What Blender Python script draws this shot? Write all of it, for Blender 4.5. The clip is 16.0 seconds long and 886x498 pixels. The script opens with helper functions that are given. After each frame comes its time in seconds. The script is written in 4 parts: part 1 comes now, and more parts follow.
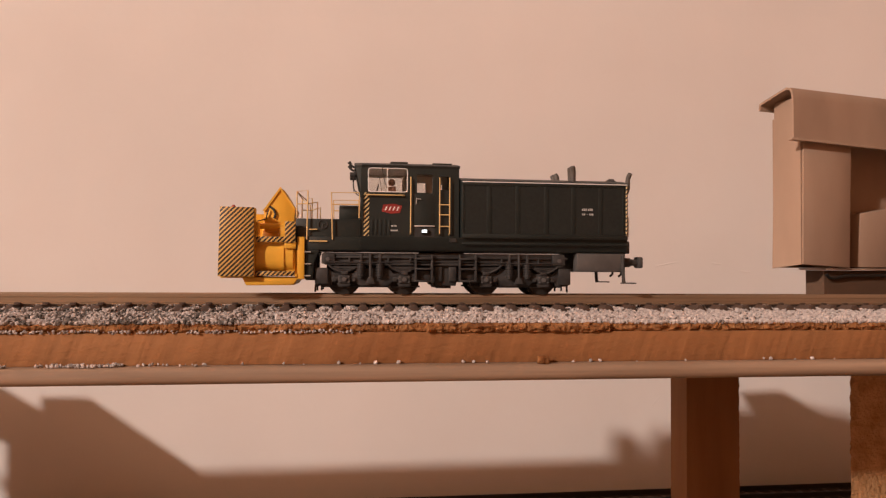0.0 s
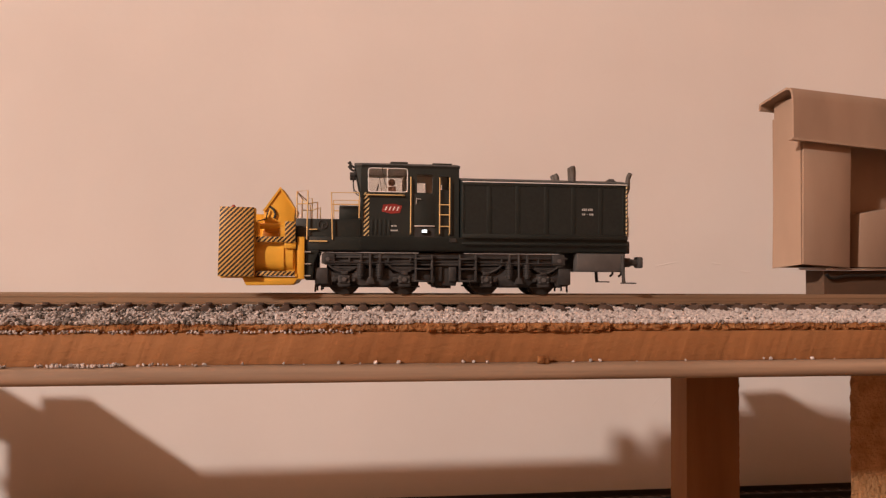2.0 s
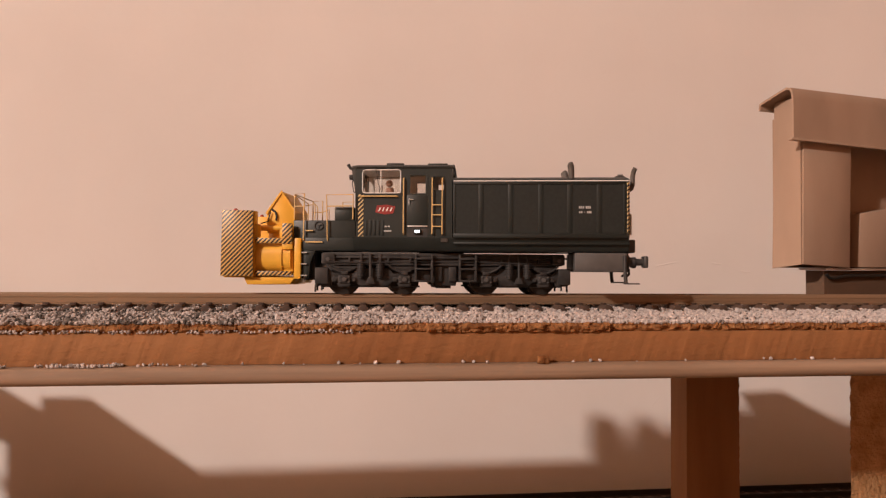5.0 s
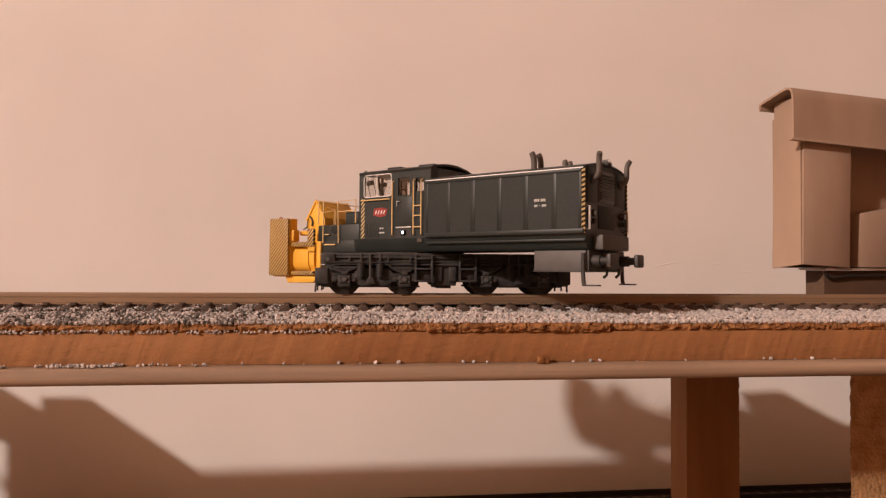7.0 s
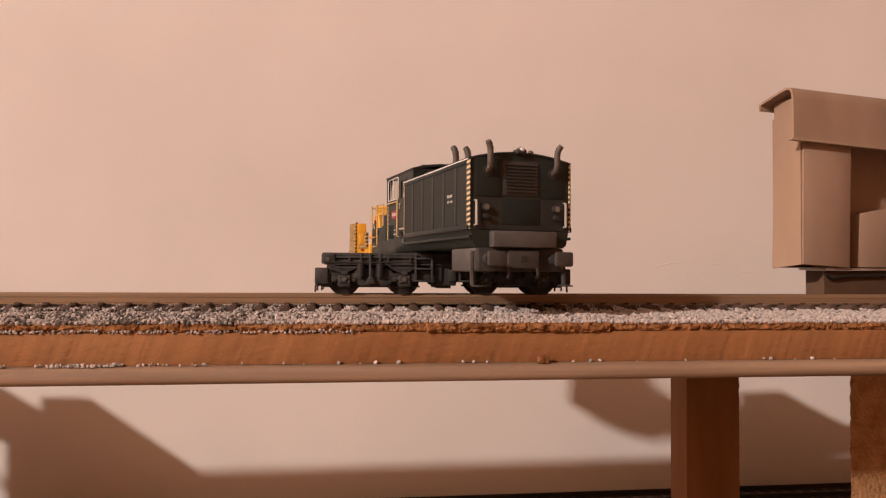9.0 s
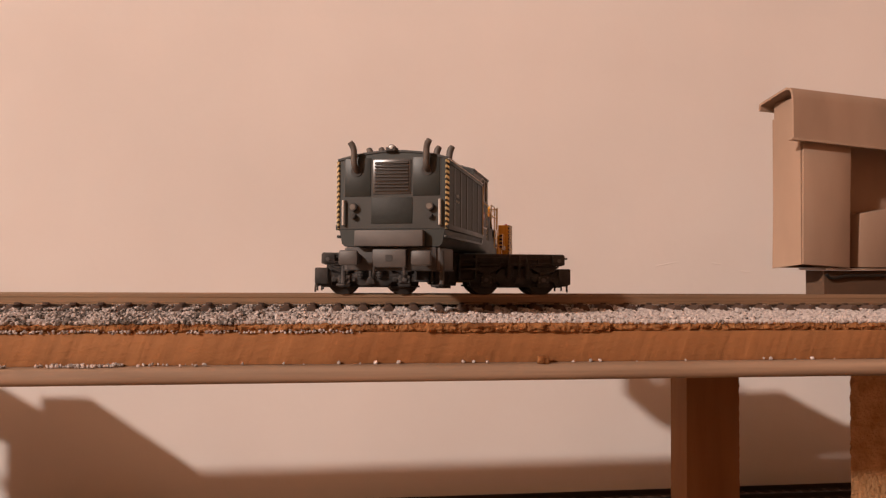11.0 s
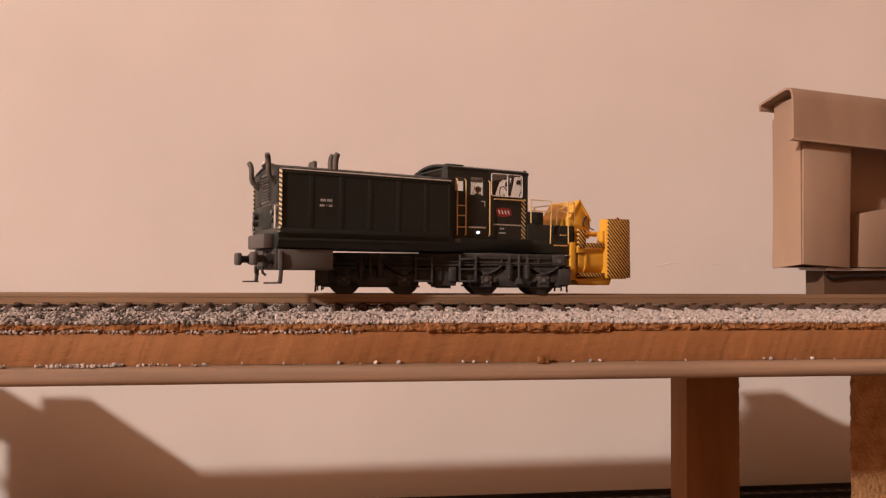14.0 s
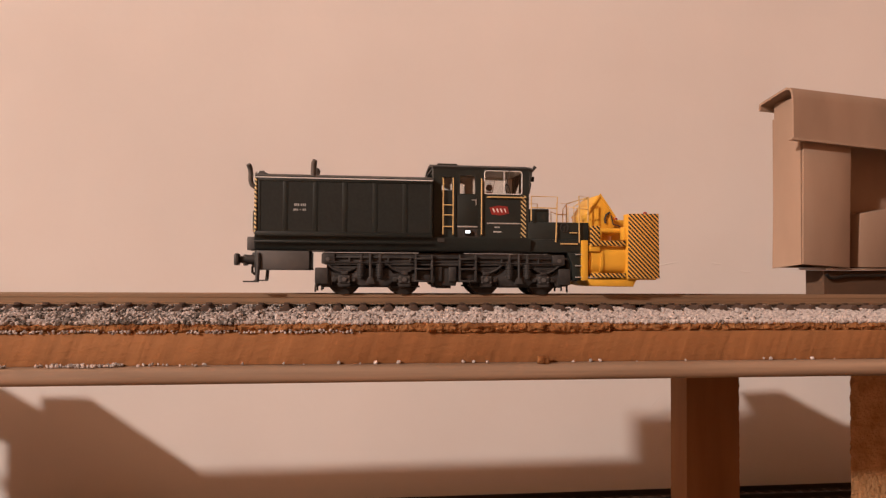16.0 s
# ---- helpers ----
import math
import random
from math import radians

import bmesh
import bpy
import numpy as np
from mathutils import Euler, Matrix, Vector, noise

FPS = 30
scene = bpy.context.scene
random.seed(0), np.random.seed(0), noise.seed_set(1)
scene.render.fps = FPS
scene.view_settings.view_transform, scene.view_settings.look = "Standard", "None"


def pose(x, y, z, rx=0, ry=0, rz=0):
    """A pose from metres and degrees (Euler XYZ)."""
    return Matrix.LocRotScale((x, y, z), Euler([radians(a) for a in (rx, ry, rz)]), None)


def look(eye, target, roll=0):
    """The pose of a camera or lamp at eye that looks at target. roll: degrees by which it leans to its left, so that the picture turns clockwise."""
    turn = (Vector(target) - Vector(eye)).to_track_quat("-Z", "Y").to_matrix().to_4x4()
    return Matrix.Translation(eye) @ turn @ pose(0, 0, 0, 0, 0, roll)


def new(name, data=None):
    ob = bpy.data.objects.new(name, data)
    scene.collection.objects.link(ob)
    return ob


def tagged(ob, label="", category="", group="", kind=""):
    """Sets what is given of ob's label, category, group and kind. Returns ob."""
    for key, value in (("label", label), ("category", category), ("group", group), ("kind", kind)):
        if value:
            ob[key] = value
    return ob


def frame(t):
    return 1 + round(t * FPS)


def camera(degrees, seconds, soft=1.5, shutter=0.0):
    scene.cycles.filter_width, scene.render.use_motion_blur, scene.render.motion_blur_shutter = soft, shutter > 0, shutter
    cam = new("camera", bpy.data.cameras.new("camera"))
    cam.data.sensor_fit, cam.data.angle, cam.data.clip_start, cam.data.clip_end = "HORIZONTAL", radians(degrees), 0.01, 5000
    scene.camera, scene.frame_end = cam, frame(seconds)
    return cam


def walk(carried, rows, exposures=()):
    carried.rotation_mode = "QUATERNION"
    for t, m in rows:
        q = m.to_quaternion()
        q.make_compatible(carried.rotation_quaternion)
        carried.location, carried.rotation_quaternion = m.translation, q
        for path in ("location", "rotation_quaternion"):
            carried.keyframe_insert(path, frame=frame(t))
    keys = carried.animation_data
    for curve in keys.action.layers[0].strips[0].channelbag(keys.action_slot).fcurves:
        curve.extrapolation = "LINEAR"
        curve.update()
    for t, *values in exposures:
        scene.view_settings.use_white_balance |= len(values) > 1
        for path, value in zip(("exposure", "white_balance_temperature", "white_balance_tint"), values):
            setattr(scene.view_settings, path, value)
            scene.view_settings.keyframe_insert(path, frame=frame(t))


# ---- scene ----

cam = camera(63.316, 16.0, soft=1.3)
EYE = Vector((-0.03737, -0.29766, 0.00996))
VIEW = look(EYE, EYE + Vector((0.12674, 0.99150, 0.02914)), 0.38)
walk(cam, [(0.0, VIEW), (16.0, VIEW)])

# ---- light: one warm bulb in a closed room with added brown walls ----
world = bpy.data.worlds.new("world")
scene.world = world
world.use_nodes = True
world.node_tree.nodes["Background"].inputs["Color"].default_value = (1.0, 0.62, 0.42, 1)
world.node_tree.nodes["Background"].inputs["Strength"].default_value = 0.0
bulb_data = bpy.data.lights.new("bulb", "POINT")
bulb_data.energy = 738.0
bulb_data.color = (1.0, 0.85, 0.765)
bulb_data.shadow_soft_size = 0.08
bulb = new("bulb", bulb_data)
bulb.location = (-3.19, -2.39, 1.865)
scene.view_settings.exposure = 0.0

K = 0.001  # the small things are given in millimetres


# ---- materials ----
def material(name, color, rough=0.5, metal=0.0, var=0.15, scale=60.0, bump=0.0, bump_scale=400.0, spec=0.5, color2=None, stretch=(1, 1, 1), random_amount=0.0, island=False):
    m = bpy.data.materials.new(name)
    m.use_nodes = True
    nt = m.node_tree
    p = nt.nodes["Principled BSDF"]
    p.inputs["Roughness"].default_value = rough
    p.inputs["Metallic"].default_value = metal
    p.inputs["Specular IOR Level"].default_value = spec
    tc = nt.nodes.new("ShaderNodeTexCoord")
    mp = nt.nodes.new("ShaderNodeMapping")
    mp.inputs["Scale"].default_value = stretch
    nt.links.new(tc.outputs["Object"], mp.inputs["Vector"])
    nz = nt.nodes.new("ShaderNodeTexNoise")
    nz.inputs["Scale"].default_value = scale
    nz.inputs["Detail"].default_value = 6.0
    nt.links.new(mp.outputs["Vector"], nz.inputs["Vector"])
    ramp = nt.nodes.new("ShaderNodeValToRGB")
    c2 = color2 or tuple(c * (1 + var) for c in color)
    c1 = color if color2 else tuple(c * (1 - var) for c in color)
    ramp.color_ramp.elements[0].position, ramp.color_ramp.elements[1].position = 0.32, 0.68
    ramp.color_ramp.elements[0].color = (*c1, 1)
    ramp.color_ramp.elements[1].color = (*c2, 1)
    nt.links.new(nz.outputs["Fac"], ramp.inputs["Fac"])
    out = ramp.outputs["Color"]
    if random_amount:
        if island:
            rnd = nt.nodes.new("ShaderNodeNewGeometry").outputs["Random Per Island"]
        else:
            rnd = nt.nodes.new("ShaderNodeObjectInfo").outputs["Random"]
        mr = nt.nodes.new("ShaderNodeMapRange")
        mr.inputs["To Min"].default_value, mr.inputs["To Max"].default_value = 1 - random_amount, 1 + random_amount
        nt.links.new(rnd, mr.inputs["Value"])
        mul = nt.nodes.new("ShaderNodeVectorMath")
        mul.operation = "SCALE"
        nt.links.new(out, mul.inputs[0])
        nt.links.new(mr.outputs["Result"], mul.inputs["Scale"])
        out = mul.outputs["Vector"]
    nt.links.new(out, p.inputs["Base Color"])
    rr = nt.nodes.new("ShaderNodeMapRange")
    rr.inputs["To Min"].default_value, rr.inputs["To Max"].default_value = max(rough - 0.08, 0.02), min(rough + 0.1, 1)
    nt.links.new(nz.outputs["Fac"], rr.inputs["Value"])
    nt.links.new(rr.outputs["Result"], p.inputs["Roughness"])
    if bump:
        nb = nt.nodes.new("ShaderNodeTexNoise")
        nb.inputs["Scale"].default_value = bump_scale
        nb.inputs["Detail"].default_value = 4.0
        nt.links.new(mp.outputs["Vector"], nb.inputs["Vector"])
        bp = nt.nodes.new("ShaderNodeBump")
        bp.inputs["Strength"].default_value = 1.0
        bp.inputs["Distance"].default_value = bump
        nt.links.new(nb.outputs["Fac"], bp.inputs["Height"])
        nt.links.new(bp.outputs["Normal"], p.inputs["Normal"])
    return m


def striped(name, color_a, color_b, direction, period, share=0.5, rough=0.45):
    """Painted diagonal warning stripes; direction is across the stripes, period in metres."""
    m = material(name, color_a, rough)
    nt = m.node_tree
    p = nt.nodes["Principled BSDF"]
    tc = nt.nodes.new("ShaderNodeTexCoord")
    dot = nt.nodes.new("ShaderNodeVectorMath")
    dot.operation = "DOT_PRODUCT"
    d = Vector(direction).normalized() / period
    dot.inputs[1].default_value = d
    nt.links.new(tc.outputs["Object"], dot.inputs[0])
    fr = nt.nodes.new("ShaderNodeMath")
    fr.operation = "FRACT"
    nt.links.new(dot.outputs["Value"], fr.inputs[0])
    gt = nt.nodes.new("ShaderNodeMath")
    gt.operation = "GREATER_THAN"
    gt.inputs[1].default_value = share
    nt.links.new(fr.outputs[0], gt.inputs[0])
    mix = nt.nodes.new("ShaderNodeMix")
    mix.data_type = "RGBA"
    nt.links.new(gt.outputs[0], mix.inputs["Factor"])
    mix.inputs[6].default_value = (*color_a, 1)
    mix.inputs[7].default_value = (*color_b, 1)
    nt.links.new(mix.outputs[2], p.inputs["Base Color"])
    return m


def glass(name):
    m = bpy.data.materials.new(name)
    m.use_nodes = True
    nt = m.node_tree
    nt.nodes.remove(nt.nodes["Principled BSDF"])
    tr = nt.nodes.new("ShaderNodeBsdfTransparent")
    tr.inputs["Color"].default_value = (0.98, 0.985, 0.98, 1)
    gl = nt.nodes.new("ShaderNodeBsdfGlossy")
    gl.inputs["Roughness"].default_value = 0.04
    mx = nt.nodes.new("ShaderNodeMixShader")
    mx.inputs["Fac"].default_value = 0.06
    nt.links.new(tr.outputs[0], mx.inputs[1])
    nt.links.new(gl.outputs[0], mx.inputs[2])
    nt.links.new(mx.outputs[0], nt.nodes["Material Output"].inputs["Surface"])
    return m


def glowing(name, color, strength):
    m = material(name, color, 0.4)
    p = m.node_tree.nodes["Principled BSDF"]
    p.inputs["Emission Color"].default_value = (*color, 1)
    p.inputs["Emission Strength"].default_value = strength
    return m


PLASTER = material("plaster", (0.70, 0.66, 0.63), 0.85, var=0.05, scale=5.0, bump=0.0016, bump_scale=14.0, spec=0.25)


def saw_marks(m, angle, scale, depth, tint):
    """Slanting saw strokes over a wooden edge: relief and a slight change of tone."""
    nt = m.node_tree
    p = nt.nodes["Principled BSDF"]
    tc = nt.nodes.new("ShaderNodeTexCoord")
    rot = nt.nodes.new("ShaderNodeMapping")
    rot.inputs["Rotation"].default_value = (0, radians(angle), 0)
    flat = nt.nodes.new("ShaderNodeMapping")
    flat.inputs["Scale"].default_value = (scale, scale * 0.2, scale * 0.035)
    nz = nt.nodes.new("ShaderNodeTexNoise")
    nz.inputs["Scale"].default_value = 1.0
    nz.inputs["Detail"].default_value = 5.0
    nt.links.new(tc.outputs["Object"], rot.inputs["Vector"])
    nt.links.new(rot.outputs["Vector"], flat.inputs["Vector"])
    nt.links.new(flat.outputs["Vector"], nz.inputs["Vector"])
    mr = nt.nodes.new("ShaderNodeMapRange")
    mr.inputs["From Min"].default_value, mr.inputs["From Max"].default_value = 0.3, 0.7
    mr.inputs["To Min"].default_value, mr.inputs["To Max"].default_value = 1 - tint, 1 + tint
    nt.links.new(nz.outputs["Fac"], mr.inputs["Value"])
    mul = nt.nodes.new("ShaderNodeVectorMath")
    mul.operation = "SCALE"
    nt.links.new(p.inputs["Base Color"].links[0].from_socket, mul.inputs[0])
    nt.links.new(mr.outputs["Result"], mul.inputs["Scale"])
    nt.links.new(mul.outputs["Vector"], p.inputs["Base Color"])
    bp = nt.nodes.new("ShaderNodeBump")
    bp.inputs["Distance"].default_value = depth
    nt.links.new(nz.outputs["Fac"], bp.inputs["Height"])
    if p.inputs["Normal"].links:
        nt.links.new(p.inputs["Normal"].links[0].from_socket, bp.inputs["Normal"])
    nt.links.new(bp.outputs["Normal"], p.inputs["Normal"])


# unseen walls' colour, picked to tint and weaken the light they bounce
ROOM = material("bounce_paint", (0.27, 0.15, 0.085), 0.9, var=0.05, scale=3.0)
FLOOR = material("floor_boards", (0.24, 0.15, 0.09), 0.6, var=0.25, scale=6.0)
PLY = material("plywood_edge", (0.245, 0.106, 0.041), 0.75, scale=24.0, color2=(0.325, 0.156, 0.066), stretch=(0.5, 1, 1), bump=0.0004, bump_scale=500.0, spec=0.2)
saw_marks(PLY, -24, 100.0, 0.0002, 0.11)
saw_marks(PLY, -19, 380.0, 0.0003, 0.10)
PANEL = material("pale_board", (0.225, 0.148, 0.096), 0.7, scale=60.0, color2=(0.352, 0.246, 0.172), stretch=(0.12, 1, 1), bump=0.0003, bump_scale=160.0, spec=0.3)
BASE = material("dark_wood", (0.11, 0.062, 0.036), 0.8, var=0.25, scale=60.0, stretch=(0.2, 1, 1))
saw_marks(PANEL, 90, 220.0, 0.0005, 0.26)
POST = material("post_wood", (0.21, 0.092, 0.035), 0.75, scale=60.0, color2=(0.29, 0.14, 0.06), stretch=(1, 1, 0.12), bump=0.0003, bump_scale=500.0, spec=0.2)
CHIP = material("rough_chipboard", (0.28, 0.15, 0.065), 0.95, scale=170.0, color2=(0.42, 0.25, 0.125), bump=0.0012, bump_scale=650.0, spec=0.1)
CORK = material("cork", (0.150, 0.058, 0.021), 0.95, scale=300.0, color2=(0.37, 0.178, 0.072), bump=0.0007, bump_scale=1150.0, spec=0.1)
CARD = material("cardboard", (0.35, 0.242, 0.175), 0.85, var=0.13, scale=28.0, stretch=(1, 1, 0.4), bump=0.0006, bump_scale=55.0, spec=0.15)
STONE = material("pale_ballast", (0.43, 0.385, 0.365), 0.9, var=0.12, scale=900.0, random_amount=0.24, island=True, spec=0.2)
STONE_DARK = material("dark_ballast", (0.125, 0.11, 0.10), 0.9, var=0.2, scale=900.0, random_amount=0.45, island=True, spec=0.2)
BED = material("glued_ballast", (0.28, 0.25, 0.225), 0.95, var=0.35, scale=800.0, bump=0.001, bump_scale=900.0)
RAIL = material("rail_steel", (0.30, 0.20, 0.125), 0.45, metal=0.55, var=0.3, scale=40.0, stretch=(0.2, 1, 6))
# much darker steel, for the lower track's rails
DARK_RAIL = material("dark_rail", (0.030, 0.022, 0.017), 0.6, metal=0.2, var=0.3, scale=60.0)
SLEEPER = material("sleeper_plastic", (0.070, 0.040, 0.027), 0.75, var=0.25, scale=300.0)
GREEN = material("dark_green_paint", (0.0175, 0.0222, 0.0202), 0.45, var=0.12, scale=120.0, spec=0.4)
END_GREY = material("grey_green_end", (0.027, 0.029, 0.0265), 0.42, var=0.12, scale=160.0, spec=0.4)
GREEN_RIB = material("dark_green_frame", (0.0156, 0.0194, 0.0178), 0.42, var=0.12, scale=120.0, spec=0.33)
GREEN_PANEL = material("dark_grille", (0.0148, 0.0180, 0.0164), 0.55, var=0.2, scale=900.0, bump=0.00004, bump_scale=2500.0, spec=0.32)
ROOF = material("roof_paint", (0.020, 0.021, 0.019), 0.55, var=0.2, scale=200.0)
UNDER = material("underframe_grey", (0.034, 0.031, 0.0295), 0.62, var=0.45, scale=260.0)
UNDER_DARK = material("underframe_dark", (0.030, 0.0272, 0.0252), 0.7, var=0.25, scale=260.0)
TANK = material("tank_grey", (0.085, 0.078, 0.074), 0.6, var=0.15, scale=160.0)
BUFFER = material("buffer_grey", (0.052, 0.047, 0.044), 0.5, var=0.2, scale=220.0)
LOUVRE = material("louvre_grey", (0.040, 0.040, 0.038), 0.30, var=0.1, scale=200.0, spec=0.8)
PIPE = material("pipe_grey", (0.085, 0.072, 0.062), 0.6, var=0.3, scale=300.0)
WHEEL = material("wheel_steel", (0.035, 0.030, 0.026), 0.45, metal=0.5, var=0.2, scale=300.0)
YELLOW = material("snow_yellow", (0.74, 0.39, 0.042), 0.42, var=0.10, scale=70.0, spec=0.4)
RAIL_YELLOW = material("handrail_yellow", (0.68, 0.46, 0.19), 0.45, var=0.1, scale=200.0)
STRIPE = striped("warning_stripes", (0.60, 0.36, 0.10), (0.022, 0.017, 0.012), (1, 0, -1.0), 0.00128, 0.47)
# same stripes with the yellow brightened, for the side that catches more light
STRIPE_LIT = striped("warning_stripes_lit", (0.74, 0.42, 0.09), (0.022, 0.017, 0.012), (1, 0, -1.0), 0.00128, 0.46)
STRIPE_X = striped("corner_stripes", (0.62, 0.47, 0.22), (0.015, 0.013, 0.011), (1, 0, -1.6), 0.0014, 0.5)
STRIPE_XB = striped("cab_stripes", (0.62, 0.47, 0.22), (0.015, 0.013, 0.011), (1, 0, -1.0), 0.00128, 0.42)
STRIPE_XR = striped("corner_stripes_mirrored", (0.62, 0.47, 0.22), (0.015, 0.013, 0.011), (1, 0, -1.6), 0.0014, 0.5)
WHITE = material("white_paint", (0.78, 0.76, 0.73), 0.5, var=0.04)
LETTER = material("faded_white", (0.48, 0.47, 0.45), 0.6, var=0.1)
SILVER = material("silver_paint", (0.55, 0.53, 0.50), 0.35, metal=0.4, var=0.1)
RED = material("red_badge", (0.27, 0.026, 0.022), 0.45, var=0.15, scale=300.0)
REDLAMP = material("red_lamp", (0.30, 0.045, 0.03), 0.3)
SKIN = material("figurine_paint", (0.34, 0.16, 0.11), 0.6)
INSIDE = material("cab_interior", (0.58, 0.55, 0.52), 0.6)
LAMPGLASS = material("lamp_lens", (0.66, 0.65, 0.62), 0.2, spec=0.8)
LENS = material("clear_lens", (0.17, 0.165, 0.155), 0.15, metal=0.3, spec=0.8)
LIT = glowing("step_light", (0.90, 0.97, 1.0), 3.0)
CABLE = material("cable_rubber", (0.012, 0.011, 0.010), 0.5)
GLASS = glass("cab_glass")


# ---- mesh tools (millimetres) ----
def box(bm, x0, x1, y0, y1, z0, z1, bevel=0.0):
    m = Matrix.LocRotScale(((x0 + x1) / 2 * K, (y0 + y1) / 2 * K, (z0 + z1) / 2 * K), None, (abs(x1 - x0) * K, abs(y1 - y0) * K, abs(z1 - z0) * K))
    r = bmesh.ops.create_cube(bm, size=1.0, matrix=m)
    if bevel:
        edges = list({e for v in r["verts"] for e in v.link_edges})
        bmesh.ops.bevel(bm, geom=edges, offset=bevel * K, segments=2, profile=0.5, affect="EDGES", clamp_overlap=True)
    return bm


def cyl(bm, p0, p1, r, n=14, r2=None):
    a, b = Vector(p0) * K, Vector(p1) * K
    q = (b - a).to_track_quat("Z", "Y")
    m = Matrix.LocRotScale((a + b) / 2, q, None)
    r_ = bmesh.ops.create_cone(bm, cap_ends=True, segments=n, radius1=r * K, radius2=(r if r2 is None else r2) * K, depth=(b - a).length, matrix=m)
    for f in {f for v in r_["verts"] for f in v.link_faces}:
        f.smooth = len(f.verts) == 4
    return bm


def ball(bm, c, r, seg=12):
    r_ = bmesh.ops.create_uvsphere(bm, u_segments=seg, v_segments=seg // 2 + 2, radius=r * K, matrix=Matrix.Translation(Vector(c) * K))
    for f in {f for v in r_["verts"] for f in v.link_faces}:
        f.smooth = True
    return bm


def tube(bm, path, r, n=8):
    """A round bar along a bent path."""
    pts = [Vector(p) * K for p in path]
    rings = []
    up = None
    for i, p in enumerate(pts):
        d = (pts[min(i + 1, len(pts) - 1)] - pts[max(i - 1, 0)]).normalized()
        if up is None:
            up = d.orthogonal().normalized()
        up = (up - d * up.dot(d)).normalized()
        side = d.cross(up)
        rad = (r[i] if isinstance(r, (list, tuple)) else r) * K
        rings.append([bm.verts.new(p + (up * math.cos(2 * math.pi * k / n) + side * math.sin(2 * math.pi * k / n)) * rad) for k in range(n)])
    for a, b in zip(rings, rings[1:]):
        for k in range(n):
            bm.faces.new((a[k], a[(k + 1) % n], b[(k + 1) % n], b[k])).smooth = True
    bm.faces.new(rings[0][::-1])
    bm.faces.new(rings[-1])
    return bm


def prism(bm, pts, axis, a0, a1, bevel=0.0):
    """A flat outline pushed along an axis. axis x: pts are (y, z); y: (x, z); z: (x, y)."""
    def at(p, a):
        return Vector({"x": (a, p[0], p[1]), "y": (p[0], a, p[1]), "z": (p[0], p[1], a)}[axis]) * K
    lo = [bm.verts.new(at(p, a0)) for p in pts]
    hi = [bm.verts.new(at(p, a1)) for p in pts]
    n = len(pts)
    faces = [bm.faces.new(lo), bm.faces.new(hi[::-1])]
    for i in range(n):
        faces.append(bm.faces.new((lo[i], hi[i], hi[(i + 1) % n], lo[(i + 1) % n])))
    bmesh.ops.recalc_face_normals(bm, faces=faces)
    if bevel:
        bmesh.ops.bevel(bm, geom=list({e for f in faces for e in f.edges}), offset=bevel * K, segments=2, profile=0.5, affect="EDGES", clamp_overlap=True)
    return bm


def pierced(bm, u0, u1, v0, v1, holes, w0, w1, plane="xz"):
    """One connected wall sheet with rectangular openings (u0, u1, v0, v1) that go through it."""
    us = sorted({u0, u1, *[h[0] for h in holes], *[h[1] for h in holes]})
    vs = sorted({v0, v1, *[h[2] for h in holes], *[h[3] for h in holes]})
    seen = {}

    def corner(i, j, w):
        if (i, j, w) not in seen:
            p = (us[i], w, vs[j]) if plane == "xz" else (w, us[i], vs[j])
            seen[(i, j, w)] = bm.verts.new(Vector(p) * K)
        return seen[(i, j, w)]

    def solid(i, j):
        if not (0 <= i < len(us) - 1 and 0 <= j < len(vs) - 1):
            return False
        return not any(h[0] <= us[i] and us[i + 1] <= h[1] and h[2] <= vs[j] and vs[j + 1] <= h[3] for h in holes)
    faces = []
    for i in range(len(us) - 1):
        for j in range(len(vs) - 1):
            if not solid(i, j):
                continue
            ring = ((i, j), (i + 1, j), (i + 1, j + 1), (i, j + 1))
            faces.append(bm.faces.new([corner(*c, w0) for c in ring]))
            faces.append(bm.faces.new([corner(*c, w1) for c in ring[::-1]]))
            for k, (di, dj) in enumerate(((0, -1), (1, 0), (0, 1), (-1, 0))):
                if not solid(i + di, j + dj):
                    a, b = ring[k], ring[(k + 1) % 4]
                    faces.append(bm.faces.new((corner(*a, w0), corner(*b, w0), corner(*b, w1), corner(*a, w1))))
    bmesh.ops.recalc_face_normals(bm, faces=faces)
    return bm


def finish(name, bm, mat):
    me = bpy.data.meshes.new(name)
    bm.to_mesh(me)
    bm.free()
    me.set_sharp_from_angle(angle=radians(38))
    me.materials.append(mat)
    return new(name, me)


def part(name, bm, mat, parent, label=""):
    ob = finish(name, bm, mat)
    ob.parent = parent
    if label:
        ob["label"] = label
    return ob


def thing(name, label, category, group="", kind=""):
    return tagged(new(name), label, category, group, kind)


def B():
    return bmesh.new()


# ---- the room ----
def structure(name, bm, mat, label):
    return tagged(finish(name, bm, mat), label, "", "", "structure")


# outlines on the wall (x, z) and half widths in millimetres
RIDGES = [
    ([(174.4, 10.8), (185.2, 14.1), (198.3, 16.6), (210.1, 18.3)], 0.5),
    ([(222.4, 15.8), (227.7, 16.2), (233.8, 15.4), (237.4, 15.0)], 0.5),
    ([(244.4, 10.0), (249.8, 10.4), (256.0, 10.0), (260.5, 10.4)], 0.6),
    ([(177.8, -94.4), (180.4, -87.2), (185.6, -81.6), (193.4, -78.0)], 0.4),
    ([(264.8, 27.7), (268.0, 28.9), (270.7, 28.5)], 0.5),
]
WALL_TURN = math.degrees(math.atan(-0.001))


